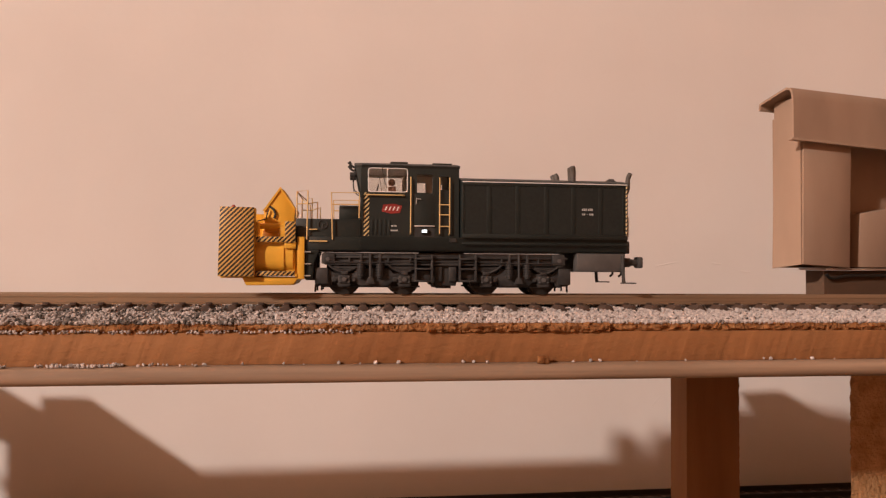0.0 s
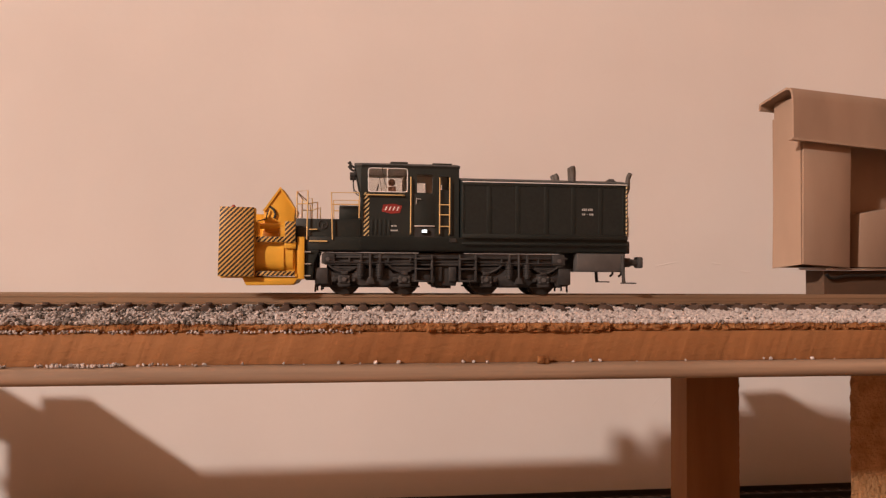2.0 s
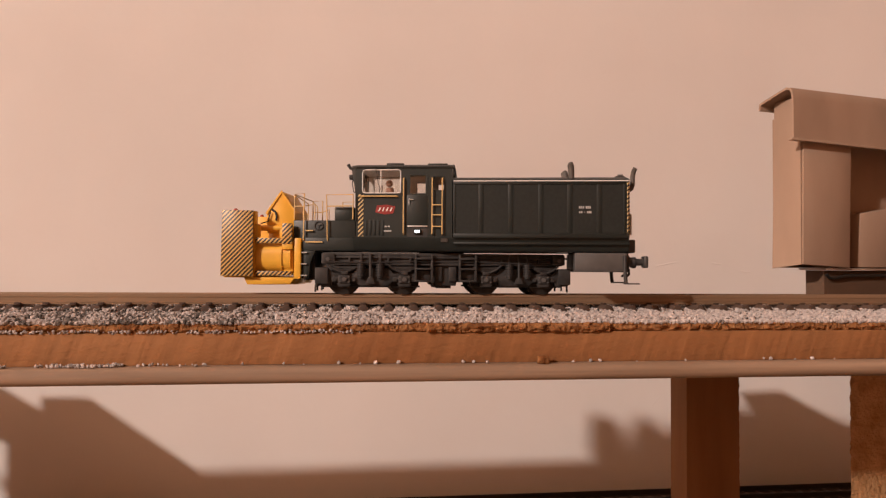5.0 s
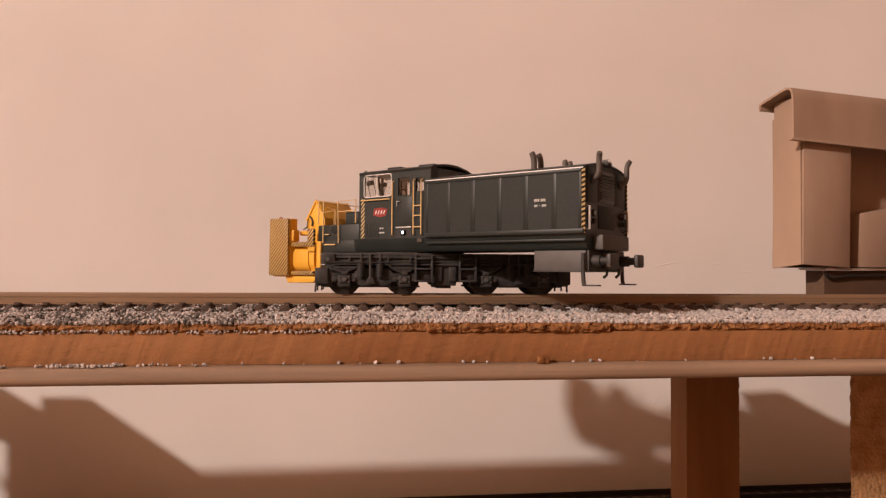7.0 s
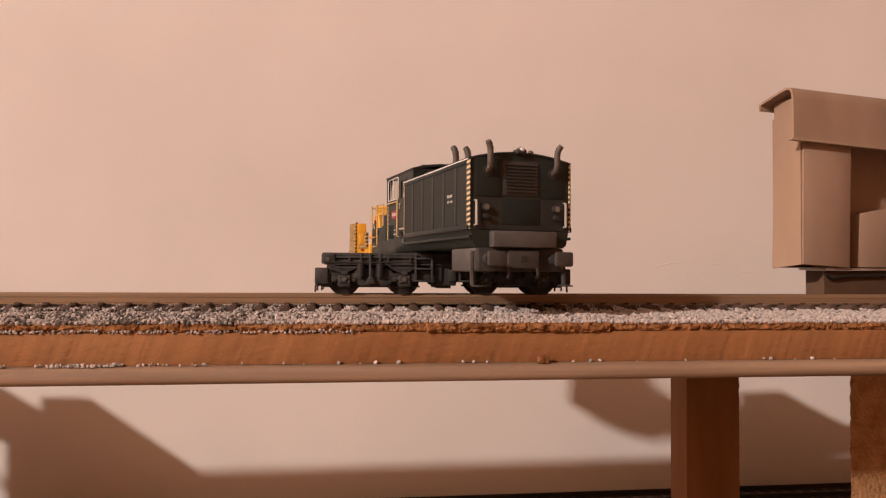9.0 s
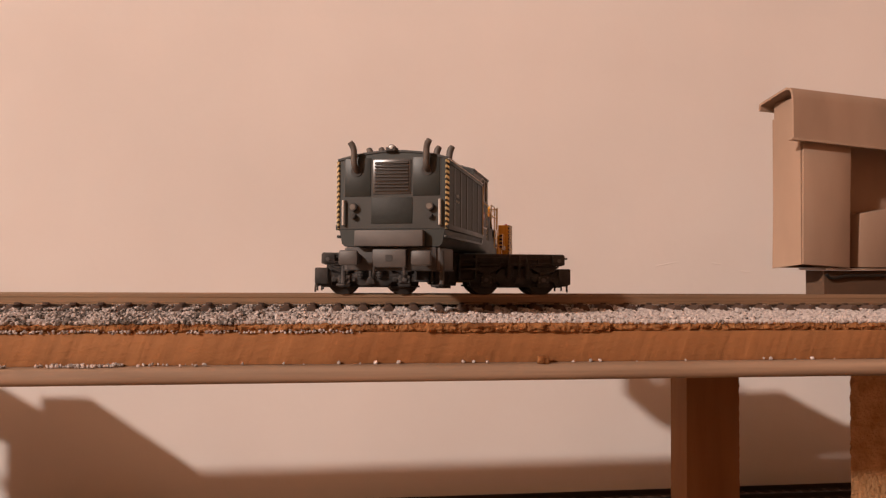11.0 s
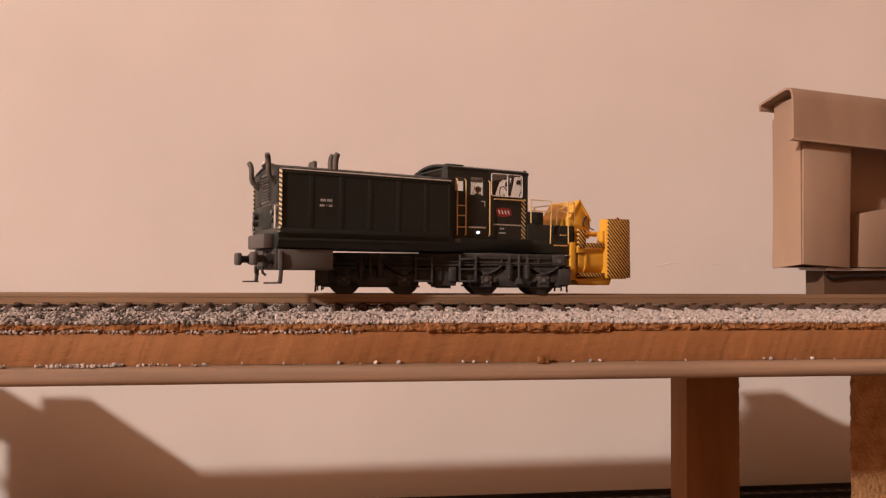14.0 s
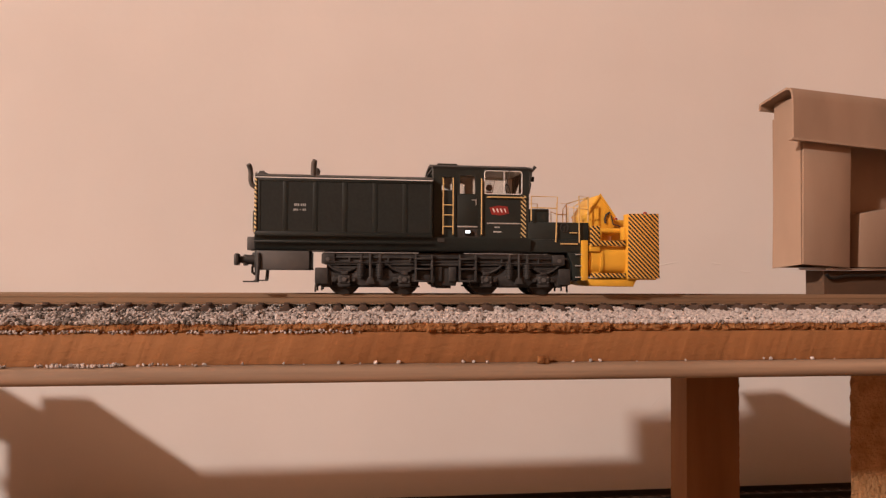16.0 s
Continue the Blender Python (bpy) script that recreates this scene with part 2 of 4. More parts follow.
def room():
    bm = B()
    box(bm, -5100, 2300, 0, 120, -950, 2450)
    w = structure("wall_north", bm, PLASTER, "pale cream rough-plastered wall with brush marks")
    w.matrix_basis = pose(0, 0.2032, 0, 0, 0, WALL_TURN)
    # trowel ridges and scratches in the plaster
    for path, wide in RIDGES:
        bm = tube(B(), [(x, wide * 1.6, z) for x, z in path], [0.4] + [wide * 2] * (len(path) - 2) + [0.4], 14)
        part("plaster_ridge", bm, PLASTER, w)
    # unseen sides and top, added to close the room and bounce light
    structure("wall_west", box(B(), -5120, -5000, -5000, 420, -950, 2450), ROOM, "plain brown wall, unseen, added to bounce light")
    structure("wall_east", box(B(), 2100, 2220, -5000, 260, -950, 2450), ROOM, "plain brown wall, unseen, added to bounce light")
    structure("wall_south", box(B(), -5120, 2220, -5120, -5000, -950, 2450), ROOM, "plain brown wall, unseen, added to bounce light")
    structure("floor", box(B(), -5120, 2220, -5120, 420, -1050, -950), FLOOR, "brown wooden floor")
    structure("ceiling", box(B(), -5120, 2220, -5120, 420, 2450, 2550), ROOM, "plain brown ceiling, unseen, added to bounce light")


# ---- model railway ----
def baseboard():
    t = thing("baseboard", "plywood track board on a pale rounded lower panel", "board")
    part("plywood_layer", box(B(), -420, 420, -78, 45, -18.6, -9.1, 0.3), PLY, t, "sawn orange-brown plywood edge")
    pts = [(64, -23.6)] + [(-81.6 - 2.4 * math.sin(math.pi * k / 12), -21.1 - 2.5 * math.cos(math.pi * k / 12)) for k in range(13)] + [(64, -18.6)]
    bm = prism(B(), pts, "x", -420, 420)
    for f in bm.faces:
        f.smooth = len(f.verts) == 4 and f.calc_area() < 0.003
    part("lower_panel", bm, PANEL, t, "pale board with a rounded front edge")
    # torn strip of cork under the ballast
    bm = B()
    n, rows_ = 1100, 7
    grid = []
    for i in range(n + 1):
        x = -300 + 640 * i / n
        col = []
        base = -77.0 - (1.6 if -14 < x < 44 else 0) + 0.8 * noise.noise((x * 0.05, 3, 0))
        for j in range(rows_):
            f = j / (rows_ - 1)
            yy = base - 0.7 * math.sin(math.pi * f) + 1.0 * noise.noise((x * 0.4, f * 2.3, 7)) + 0.7 * noise.noise((x * 1.2, f * 4, 1)) + 0.35 * noise.noise((x * 2.6, f * 8, 3))
            zz = -9.1 + 2.7 * f + 0.4 * (f > 0.9) * noise.noise((x * 0.5, 9, 2))
            col.append(bm.verts.new((x * K, yy * K, zz * K)))
        col.append(bm.verts.new((x * K, 44 * K, -6.4 * K)))
        grid.append(col)
    for a, b in zip(grid, grid[1:]):
        for j in range(rows_):
            bm.faces.new((a[j], a[j + 1], b[j + 1], b[j]))
    bmesh.ops.recalc_face_normals(bm, faces=bm.faces)
    part("cork_layer", bm, CORK, t, "torn brown cork underlay")
    return t


PITCH = 9.9  # from sleeper to sleeper
TRACK_START = -403.7


def stones(name, spots, mat, label, parent=None):
    """Many small chips of stone in one mesh; spots are (x, y, z, size) in millimetres."""
    ico = [(0, 0, -1), (0.72, -0.53, -0.45), (-0.28, -0.85, -0.45), (-0.89, 0, -0.45), (-0.28, 0.85, -0.45), (0.72, 0.53, -0.45),
           (0.28, -0.85, 0.45), (-0.72, -0.53, 0.45), (-0.72, 0.53, 0.45), (0.28, 0.85, 0.45), (0.89, 0, 0.45), (0, 0, 1)]
    tri = [(0, 2, 1), (0, 3, 2), (0, 4, 3), (0, 5, 4), (0, 1, 5), (1, 2, 6), (2, 3, 7), (3, 4, 8), (4, 5, 9), (5, 1, 10),
           (1, 6, 10), (2, 7, 6), (3, 8, 7), (4, 9, 8), (5, 10, 9), (6, 7, 11), (7, 8, 11), (8, 9, 11), (9, 10, 11), (10, 6, 11)]
    rng = np.random.default_rng(5)
    base = np.array(ico)
    verts, faces = [], []
    for k, (x, y, z, s) in enumerate(spots):
        q = rng.normal(size=(3, 3))
        u, _, v = np.linalg.svd(q)
        shape = base * rng.uniform(0.7, 1.25, (12, 1)) * rng.uniform(0.7, 1.2, (1, 3))
        verts.append((shape @ (u @ v)) * s * K + np.array((x, y, z)) * K)
        faces.extend([(a + 12 * k, b + 12 * k, c + 12 * k) for a, b, c in tri])
    me = bpy.data.meshes.new(name)
    me.from_pydata(np.concatenate(verts).tolist(), [], faces)
    me.materials.append(mat)
    ob = new(name, me)
    ob.parent = parent
    return tagged(ob, label, "", "", "stuff")


def ballast():
    # packed bed under the chips: a wide low bank
    pts = [(43.5, -6.6), (-75.6, -6.6), (-74.6, -6.2), (-72.5, -6.0), (-66, -6.0), (-36, -6.3), (42, -6.3)]
    tagged(finish("ballast_bed", prism(B(), pts, "x", -400, 400), BED), "grey glued ballast bank along the track", "ballast", "", "structure")
    rng = random.Random(11)
    pale, dark = [], []

    def drop(x, y, z, s):
        murky = -140 < x < -66 and noise.noise((x * 0.13, z * 0.5, 4)) > -0.1
        z -= 0.9 * min(max((x + 10) / 110, 0), 1) * (1 if y < -27 else 0.7)
        z = max(z, -6.35 + 0.3 * rng.random())
        d = 0.6 if murky else (0.22 if x < -50 else 0.04)
        (dark if rng.random() < d else pale).append((x, y, z, s))
    for i in range(9500):
        f = rng.random()
        x = rng.uniform(-150, 160)
        y = -77.2 + 7.0 * f ** 1.5
        edge = min(max((-72.5 - y) / 4.0, 0), 1)
        z = -4.5 - 1.8 * edge ** 1.2 + rng.uniform(-0.35, 0.5) + 0.8 * noise.noise((x * 0.09, y * 0.1, 0)) + 0.8 * noise.noise((x * 0.3, 5, 0))
        drop(x, y, z, rng.uniform(0.34, 0.80))
    for i in range(17000):
        x, y = rng.uniform(-185, 235), rng.uniform(-71, -9)
        between = abs((x - TRACK_START) % PITCH - PITCH / 2) / (PITCH / 2)
        if y > -27:
            # heaped between the sleepers, scraped away before their ends
            if between < 0.42 + 0.12 * noise.noise((x * 0.2, y * 0.2, 3)):
                continue
            drop(x, y, -6.2 + 0.9 * min((between - 0.36) / 0.4, 1) + 0.7 * noise.noise((x * 0.12, 8, 0)) + rng.uniform(-0.3, 0.3), rng.uniform(0.4, 0.75))
        elif y > -34:
            drop(x, y, -6.3 + 0.4 * noise.noise((x * 0.12, 8, 0)) + rng.uniform(-0.3, 0.35), rng.uniform(0.4, 0.75))
        else:
            drop(x, y, -6.3 + 1.5 * (-34 - y) / 37 + 0.5 * noise.noise((x * 0.1, y * 0.1, 2)) + rng.uniform(-0.3, 0.3), rng.uniform(0.4, 0.75))
    for i in range(2500):
        pale.append((rng.uniform(-250, 280), rng.uniform(16, 42), -5.0 + rng.uniform(-0.3, 0.4), rng.uniform(0.5, 0.9)))
    for i in range(1500):
        pale.append((rng.uniform(-185, 235), rng.uniform(-6, 6), -5.0 + rng.uniform(-0.3, 0.4), rng.uniform(0.45, 0.8)))
    # chips spilled under the cork lip and on the pale panel
    for i in range(230):
        x = rng.uniform(-146, -34)
        pale.append((x, rng.uniform(-78.6, -77.9), -8.8 + rng.uniform(-0.3, 0.45), rng.uniform(0.25, 0.5)))
    for x0, x1, c in ((-143, -134, 40), (-126, -102, 120), (-98, -76, 18), (-70, 130, 14)):
        for i in range(c):
            pale.append((rng.uniform(x0, x1), rng.uniform(-82.2, -78.6), -18.3 + rng.uniform(0, 0.4), rng.uniform(0.25, 0.6)))
    for x in (-40.6, -29.7, -22.8, -2.9, 0.3, 37.5, 40.6, 98.2, 112.5):
        pale.append((x, -79.0, -18.1, 0.65))
    stones("ballast_chips", pale, STONE, "pale grey crushed ballast chips beside the track")
    stones("dark_ballast_chips", dark, STONE_DARK, "dark grey ballast chips mixed among the pale ones")


def track(name, x0, x1, y, z, pitch, label, steel):
    """One straight track; y and z are the middle and the rail tops."""
    t = thing(name, label, "track")
    for s in (-1, 1):
        c = y + 8.5 * s
        prof = [(-0.45, 0), (0.45, 0), (0.5, -1.1), (0.3, -1.35), (0.3, -3.0), (1.0, -3.45), (1.0, -3.9), (-1.0, -3.9), (-1.0, -3.45), (-0.3, -3.0), (-0.3, -1.35), (-0.5, -1.1)]
        part("rail", prism(B(), [(c + p[0], z + p[1]) for p in prof], "x", x0, x1), steel, t)
    bm = B()
    prism(bm, [(-2.6, -6.4), (-1.1, -3.9), (1.1, -3.9), (2.6, -6.4)], "y", -16.2, 16.2, 0.2)
    for s in (-8.5, 8.5):
        box(bm, -1.1, 1.1, s - 1.9, s - 0.9, -3.9, -3.2, 0.15)
        box(bm, -1.1, 1.1, s + 0.9, s + 1.9, -3.9, -3.2, 0.15)
    first = part("sleeper", bm, SLEEPER, t)
    n = int((x1 - x0) / pitch)
    for i in range(n):
        ob = first if i == 0 else new("sleeper", first.data)
        ob.parent = t
        ob.location = ((x0 + pitch * (i + 0.5)) * K, y * K, z * K)
    return t


def posts():
    crumb = thing("cork_crumb", "small crumb of orange cork on the pale board edge", "crumb")
    bm = box(B(), 19.8, 23.6, -82.6, -79.8, -18.7, -16.2, 0.45)
    for v in bm.verts:
        v.co += noise.noise_vector(v.co * 420) * 0.0007
    part("lump", bm, CORK, crumb)
    p = thing("wooden_post", "square sawn wooden post under the track board", "post")
    edge = [(157.0 + 0.5 * noise.noise((z * 0.35, 4, 2)) + 0.35 * noise.noise((z * 1.1, 1, 6)), z) for z in [-146 + 123 * i / 60 for i in range(61)]]
    part("shaft", prism(B(), [(129.2, -146)] + edge + [(129.2, -23.0)], "y", 44, 62), POST, p)
    q = thing("chipboard_post", "thick rough chipboard support with torn edge", "post")
    bm = B()
    pts = []
    for i in range(70):
        z = -146 + 119 * i / 69
        pts.append((170 + 1.1 * noise.noise((z * 0.5, 2, 5)) + 0.6 * noise.noise((z * 1.7, 8, 1)), z))
    prism(bm, pts + [(232, -23.0), (232, -146)], "y", -20, 20)
    for v in bm.verts:
        v.co.x += (v.co.y + 0.020) * 0.8
    part("shaft", bm, CHIP, q)
    structure("lower_shelf", box(B(), -420, 420, -60, 195, -164, -146, 0.5), BASE, "brown plywood shelf under the track board")


def card_bridge():
    """Folded cardboard structure behind the track."""
    t = thing("cardboard_bridge", "brown folded cardboard pillar and sloping beam behind the track", "cardboard model")
    yaw = math.radians(12)

    def bend(bm):
        bmesh.ops.rotate(bm, verts=bm.verts, cent=(0.211, 0.075, 0), matrix=Matrix.Rotation(yaw, 3, "Z"))
        return bm
    # pillar: side sheet, front sheet with a folded edge
    part("pillar_side", bend(prism(B(), [(75, 14.4), (96.2, 12.2), (93.8, 109), (75, 109)], "x", 212.2, 213.4)), CARD, t)
    part("pillar_front", bend(prism(B(), [(212.9, 14.4), (247.4, 12.6), (249.2, 83.5), (213.6, 85.5)], "y", 74.2, 75.4, 0.5)), CARD, t)
    part("pillar_edge", bend(box(B(), 246.1, 247.3, 75.6, 90, 12.8, 81)), CARD, t)
    # beam: an upside-down channel with a rounded fold that slopes to the right
    path = [(98.5, 103.0), (98.2, 106.4), (96.5, 107.6), (82, 111.2), (77.5, 112.2), (74.6, 111.4), (73.1, 109.0), (72.6, 105.0), (72.4, 83.6)]
    inner = [(97.3, 103.0), (97.0, 105.6), (96.0, 106.4), (82, 110.0), (77.8, 110.9), (75.4, 110.3), (74.2, 108.5), (73.8, 105.0), (73.6, 83.6)]
    bm = prism(B(), path + inner[::-1], "x", 205.0, 340)
    for v in bm.verts:
        top = v.co.z > 0.1
        v.co.z += (0.0017 if top else 0.0) - (v.co.x - 0.205) * (0.004 if top else 0.022)
    part("beam", bend(bm), CARD, t, "folded cardboard beam")
    part("beam_lip", bend(prism(B(), [(202.0, 84.5), (202.0, 83.1), (340, 80.0), (340, 81.4)], "y", 70.6, 73.6, 0.35)), CARD, t)
    # inside and what stands below
    part("back_sheet", bend(box(B(), 214, 340, 96, 97.2, 12.6, 100)), CARD, t)
    part("inner_block", bend(prism(B(), [(260, 13), (262.5, 45), (306, 51), (306, 13)], "y", 80, 94, 0.8)), CARD, t)
    part("floor_sheet", bend(box(B(), 232, 340, 76, 96, 11.4, 12.4)), CARD, t)
    part("base", bend(box(B(), 233, 340, 79, 92, -25, 11.2)), BASE, t, "dark brown wooden base")
    # added sheet hidden behind the board, outlined to cast the right-hand wall shadow
    part("shadow_sheet", prism(B(), [(118, -30.8), (134, -30.8), (135.5, -23.8), (125, -10.0), (157, -8.8), (185, -23.4), (207, -34), (290, -34.5), (290, -52.9), (118, -52.9)], "y", 109.4, 110.6), CARD, t)
    part("shelf_board", box(B(), 232, 420, 66, 108, -34, -25.2), PLY, t, "small plywood shelf behind the track board")
    part("shelf_leg", box(B(), 372, 392, 84, 106, -146, -34.1), POST, t)
    c = thing("cable", "thin black cable lying under the cardboard pillar", "cable")
    part("cord", bend(tube(B(), [(233.5, 77.6, 8.9), (235, 77.6, 7.4), (238, 77.6, 6.8), (243, 77.6, 7.2), (249, 77.6, 8.2), (262, 77.6, 8.2), (300, 77.6, 8.8), (338, 77.6, 8.5)], 1.0)), CABLE, c)


def shade_card():
    """Unseen card beside the track, past the picture's edge, cut to shade the plaster."""
    t = thing("unseen_shade_card", "unseen brown cardboard panel behind the track, cut to shade the wall", "cardboard model")
    part("panel", prism(B(), [(-234, -78), (-236, -61), (-302, -14), (-331, -13), (-331, -21), (-359, -4), (-458, 50), (-458, -20), (-351, -40), (-350, -146), (-323, -146), (-323, -90)], "y", 119, 121), CARD, t)


# ---- chassis ----
def chassis():
    t = thing("locomotive_chassis", "dark grey four-axle model locomotive chassis standing on the rails", "locomotive")
    part("frame", box(B(), -47, 47, -8.2, 8.2, 5.0, 15.4, 0.4), UNDER_DARK, t)
    part("deck", box(B(), -48.4, 48.6, -13.6, 13.6, 15.2, 16.5, 0.25), UNDER, t)
    part("turning_ring", cyl(B(), (0, 0, 16.4), (0, 0, 17.4), 9.5, 32), UNDER_DARK, t)
    wheel_mesh = cyl(B(), (0, -1.3, 0), (0, 1.3, 0), 6.0, 40)
    cyl(wheel_mesh, (0, 1.2, 0), (0, 1.9, 0), 6.5, 40)
    cyl(wheel_mesh, (0, -1.9, 0), (0, -1.2, 0), 2.0, 16)
    first = None
    for x in (-40.0, -16.4, 16.4, 40.0):
        for s in (-1, 1):
            if first is None:
                ob = first = part("wheel", wheel_mesh, WHEEL, t, "dark steel spoked wheel")
            else:
                ob = new("wheel", first.data)
                ob.parent = t
            ob.location = (x * K, 8.6 * s * K, 6.0 * K)
            ob.rotation_euler = (0, 0, 0 if s < 0 else math.pi)
        part("axle", cyl(B(), (x, -7, 6), (x, 7, 6), 1.4), WHEEL, t)
    for s in (-1, 1):
        def Y(a):
            return a * s

        def yb(bm, x0, x1, a, b, z0, z1, bev=0.2):
            return box(bm, x0, x1, min(Y(a), Y(b)), max(Y(a), Y(b)), z0, z1, bev)
        # long side beam with its flanges
        bm = B()
        yb(bm, -48.4, 50.0, 12.4, 14.0, 14.4, 15.2, 0.15)
        yb(bm, -47.6, 47.6, 12.2, 13.0, 12.2, 14.5, 0.1)
        yb(bm, -47.6, 47.6, 12.2, 14.2, 11.7, 12.3, 0.1)
        part("side_beam", bm, UNDER, t)
        for x in (-44, -38, -22.8, -14, 14, 22.8, 38, 44):
            part("web", yb(B(), x - 0.35, x + 0.35, 12.9, 14.0, 12.2, 14.5, 0.1), UNDER, t)
        for e in (-1, 1):
            def xb(bm, x0, x1, a, b, z0, z1, bev=0.2):
                return yb(bm, min(x0 * e, x1 * e), max(x0 * e, x1 * e), a, b, z0, z1, bev)
            part("end_block", xb(B(), 43.6, 48.8, 11.6, 14.6, 12.0, 16.2, 0.5), UNDER, t)
            part("corner_bolt", cyl(B(), (46.4 * e, Y(14.4), 13.9), (46.4 * e, Y(15.0), 13.9), 0.8, 10), TANK, t)
            # bogie side frame: dipping bar, end horn, axle boxes
            bm = B()
            prism(bm, [(x * e, z) for x, z in ((51.2, 5.2), (51.2, 10.6), (46.5, 10.6), (44.2, 8.6), (36.2, 8.4), (34.6, 10.4), (22.4, 10.4), (20.8, 8.4), (12.6, 8.4), (9.8, 9.6), (9.8, 6.8), (12.6, 5.6), (20.6, 5.6), (22.8, 3.6), (34.0, 3.6), (36.2, 5.6), (44.2, 5.6), (45.6, 3.4), (50.4, 3.4))], "y", Y(11.0), Y(13.0), 0.15)
            part("bogie_frame", bm, UNDER, t)
            part("bogie_horn", xb(B(), 46.2, 51.3, 12.9, 14.2, 4.2, 10.6, 0.4), UNDER, t)
            for x in (40.0, 16.4):
                bm = xb(B(), x - 2.3, x + 2.3, 12.6, 14.2, 4.5, 7.7, 0.35)
                xb(bm, x - 4.6, x + 4.6, 12.4, 13.5, 5.1, 7.0, 0.25)
                prism(bm, [((x + a) * e, z) for a, z in ((-3.0, 4.6), (3.0, 4.6), (1.9, 3.2), (-1.9, 3.2))], "y", Y(12.6), Y(13.7), 0.15)
                part("axle_box", bm, UNDER, t)
                part("axle_cap", cyl(B(), (x * e, Y(14.1), 6.1), (x * e, Y(14.8), 6.1), 0.85, 14), TANK, t)
                for a, z in ((-1.7, 5.1), (1.7, 5.1), (-1.7, 7.1), (1.7, 7.1)):
                    part("axle_bolt", cyl(B(), ((x + a) * e, Y(14.0), z), ((x + a) * e, Y(14.5), z), 0.38, 8), TANK, t)
                for a in (-3.7, 3.7):
                    part("guide_stud", cyl(B(), ((x + a) * e, Y(13.3), 6.0), ((x + a) * e, Y(14.0), 6.0), 0.75, 10), UNDER_DARK, t)
                bm = prism(B(), [((x + a) * e, z) for a, z in ((-5.3, 11.3), (5.3, 11.3), (5.3, 10.8), (1.5, 8.7), (-1.5, 8.7), (-5.3, 10.8))], "y", Y(12.7), Y(13.4), 0.1)
                for k in range(3):
                    w, z = 5.4 - 1.4 * k, 10.9 - 0.7 * k
                    prism(bm, [((x + a) * e, z + b) for a, b in ((-w, 0.35), (0, -0.25), (w, 0.35), (w, -0.1), (0, -0.7), (-w, -0.1))], "y", Y(13.3), Y(13.9 + 0.15 * k))
                xb(bm, x - 1.3, x + 1.3, 13.2, 14.5, 7.9, 9.3, 0.2)
                part("leaf_spring", bm, UNDER, t)
                part("spring_link", tube(B(), [((x + 1.4) * e, Y(14.2), 8.8), ((x + 4.0) * e, Y(14.3), 10.0), ((x + 6.2) * e, Y(14.1), 11.7)], 0.42, 8), UNDER, t)
                part("brake_shoe", xb(B(), x + 5.2, x + 6.8, 8.4, 11.4, 3.0, 7.6, 0.4), UNDER_DARK, t)
            for x in (33.4, 26.0):
                bm = B()
                for k in range(5):
                    z = 7.4 + k * 1.05
                    cyl(bm, (x * e, Y(13.6), z), (x * e, Y(13.6), z + 0.55), 1.75, 16)
                cyl(bm, (x * e, Y(13.6), 6.6), (x * e, Y(13.6), 13.0), 1.05, 12)
                part("coil_spring", bm, UNDER, t)
                part("spring_cap", xb(B(), x - 0.5, x + 0.5, 12.6, 14.2, 12.6, 16.3, 0.15), UNDER, t)
            bm = B()
            cyl(bm, (29.8 * e, Y(14.3), 5.6), (29.8 * e, Y(14.3), 16.2), 0.55, 10)
            prism(bm, [(x * e, z) for x, z in ((27.9, 4.4), (31.7, 4.4), (30.6, 7.0), (29.0, 7.0))], "y", Y(13.7), Y(14.9), 0.15)
            part("damper", bm, UNDER, t)
            # access steps
            bm = B()
            for x in (5.2, 11.6):
                xb(bm, x, x + 0.8, 13.6, 15.6, 5.2, 16.0, 0.1)
            for z in (5.2, 10.0, 14.0):
                xb(bm, 5.2, 12.4, 13.4, 15.8, z, z + 0.7, 0.1)
            part("step_frame", bm, UNDER, t)
            part("step_back", xb(B(), 6.2, 11.6, 12.4, 13.2, 6.0, 9.8, 0.2), UNDER, t)
            part("rail_guard", tube(B(), [(50.2 * e, Y(9), 5), (51.2 * e, Y(9), 3.6), (51.3 * e, Y(9), 1.0)], 0.4), UNDER, t)
            part("sand_pipe", tube(B(), [(47.5 * e, Y(9.2), 5), (48.8 * e, Y(9.2), 3.2), (48.8 * e, Y(9.2), 1.6)], 0.35), UNDER, t)
            part("brake_rod", xb(B(), 10, 48, 10.2, 11.0, 2.9, 3.7, 0.15), UNDER_DARK, t)
        part("brake_pipe", tube(B(), [(-47, Y(14.6), 12.9), (-30, Y(14.7), 12.6), (-14, Y(14.5), 13.2), (14, Y(14.5), 13.2), (30, Y(14.7), 12.6), (47, Y(14.6), 12.9)], 0.28, 6), UNDER_DARK, t)
        for x in (-2.9, 2.9):
            part("belly_plate", yb(B(), x - 1.5, x + 1.5, 12.4, 13.6, 5.4, 11.2, 0.25), UNDER, t)
        part("belly_tank", yb(B(), -4.6, 4.6, 4, 12.6, 3.6, 13.0, 0.6), UNDER_DARK, t)
        part("belly_drain", yb(B(), -3.2, 2.6, 5, 11.0, 2.6, 3.7, 0.3), UNDER_DARK, t)
    return t


# ---- turning superstructure ----
def arch(half, z0, rise, n=14):
    return [(half * math.cos(math.pi * k / n), z0 + rise * (1 - math.cos(math.pi * k / n) ** 2)) for k in range(n + 1)]


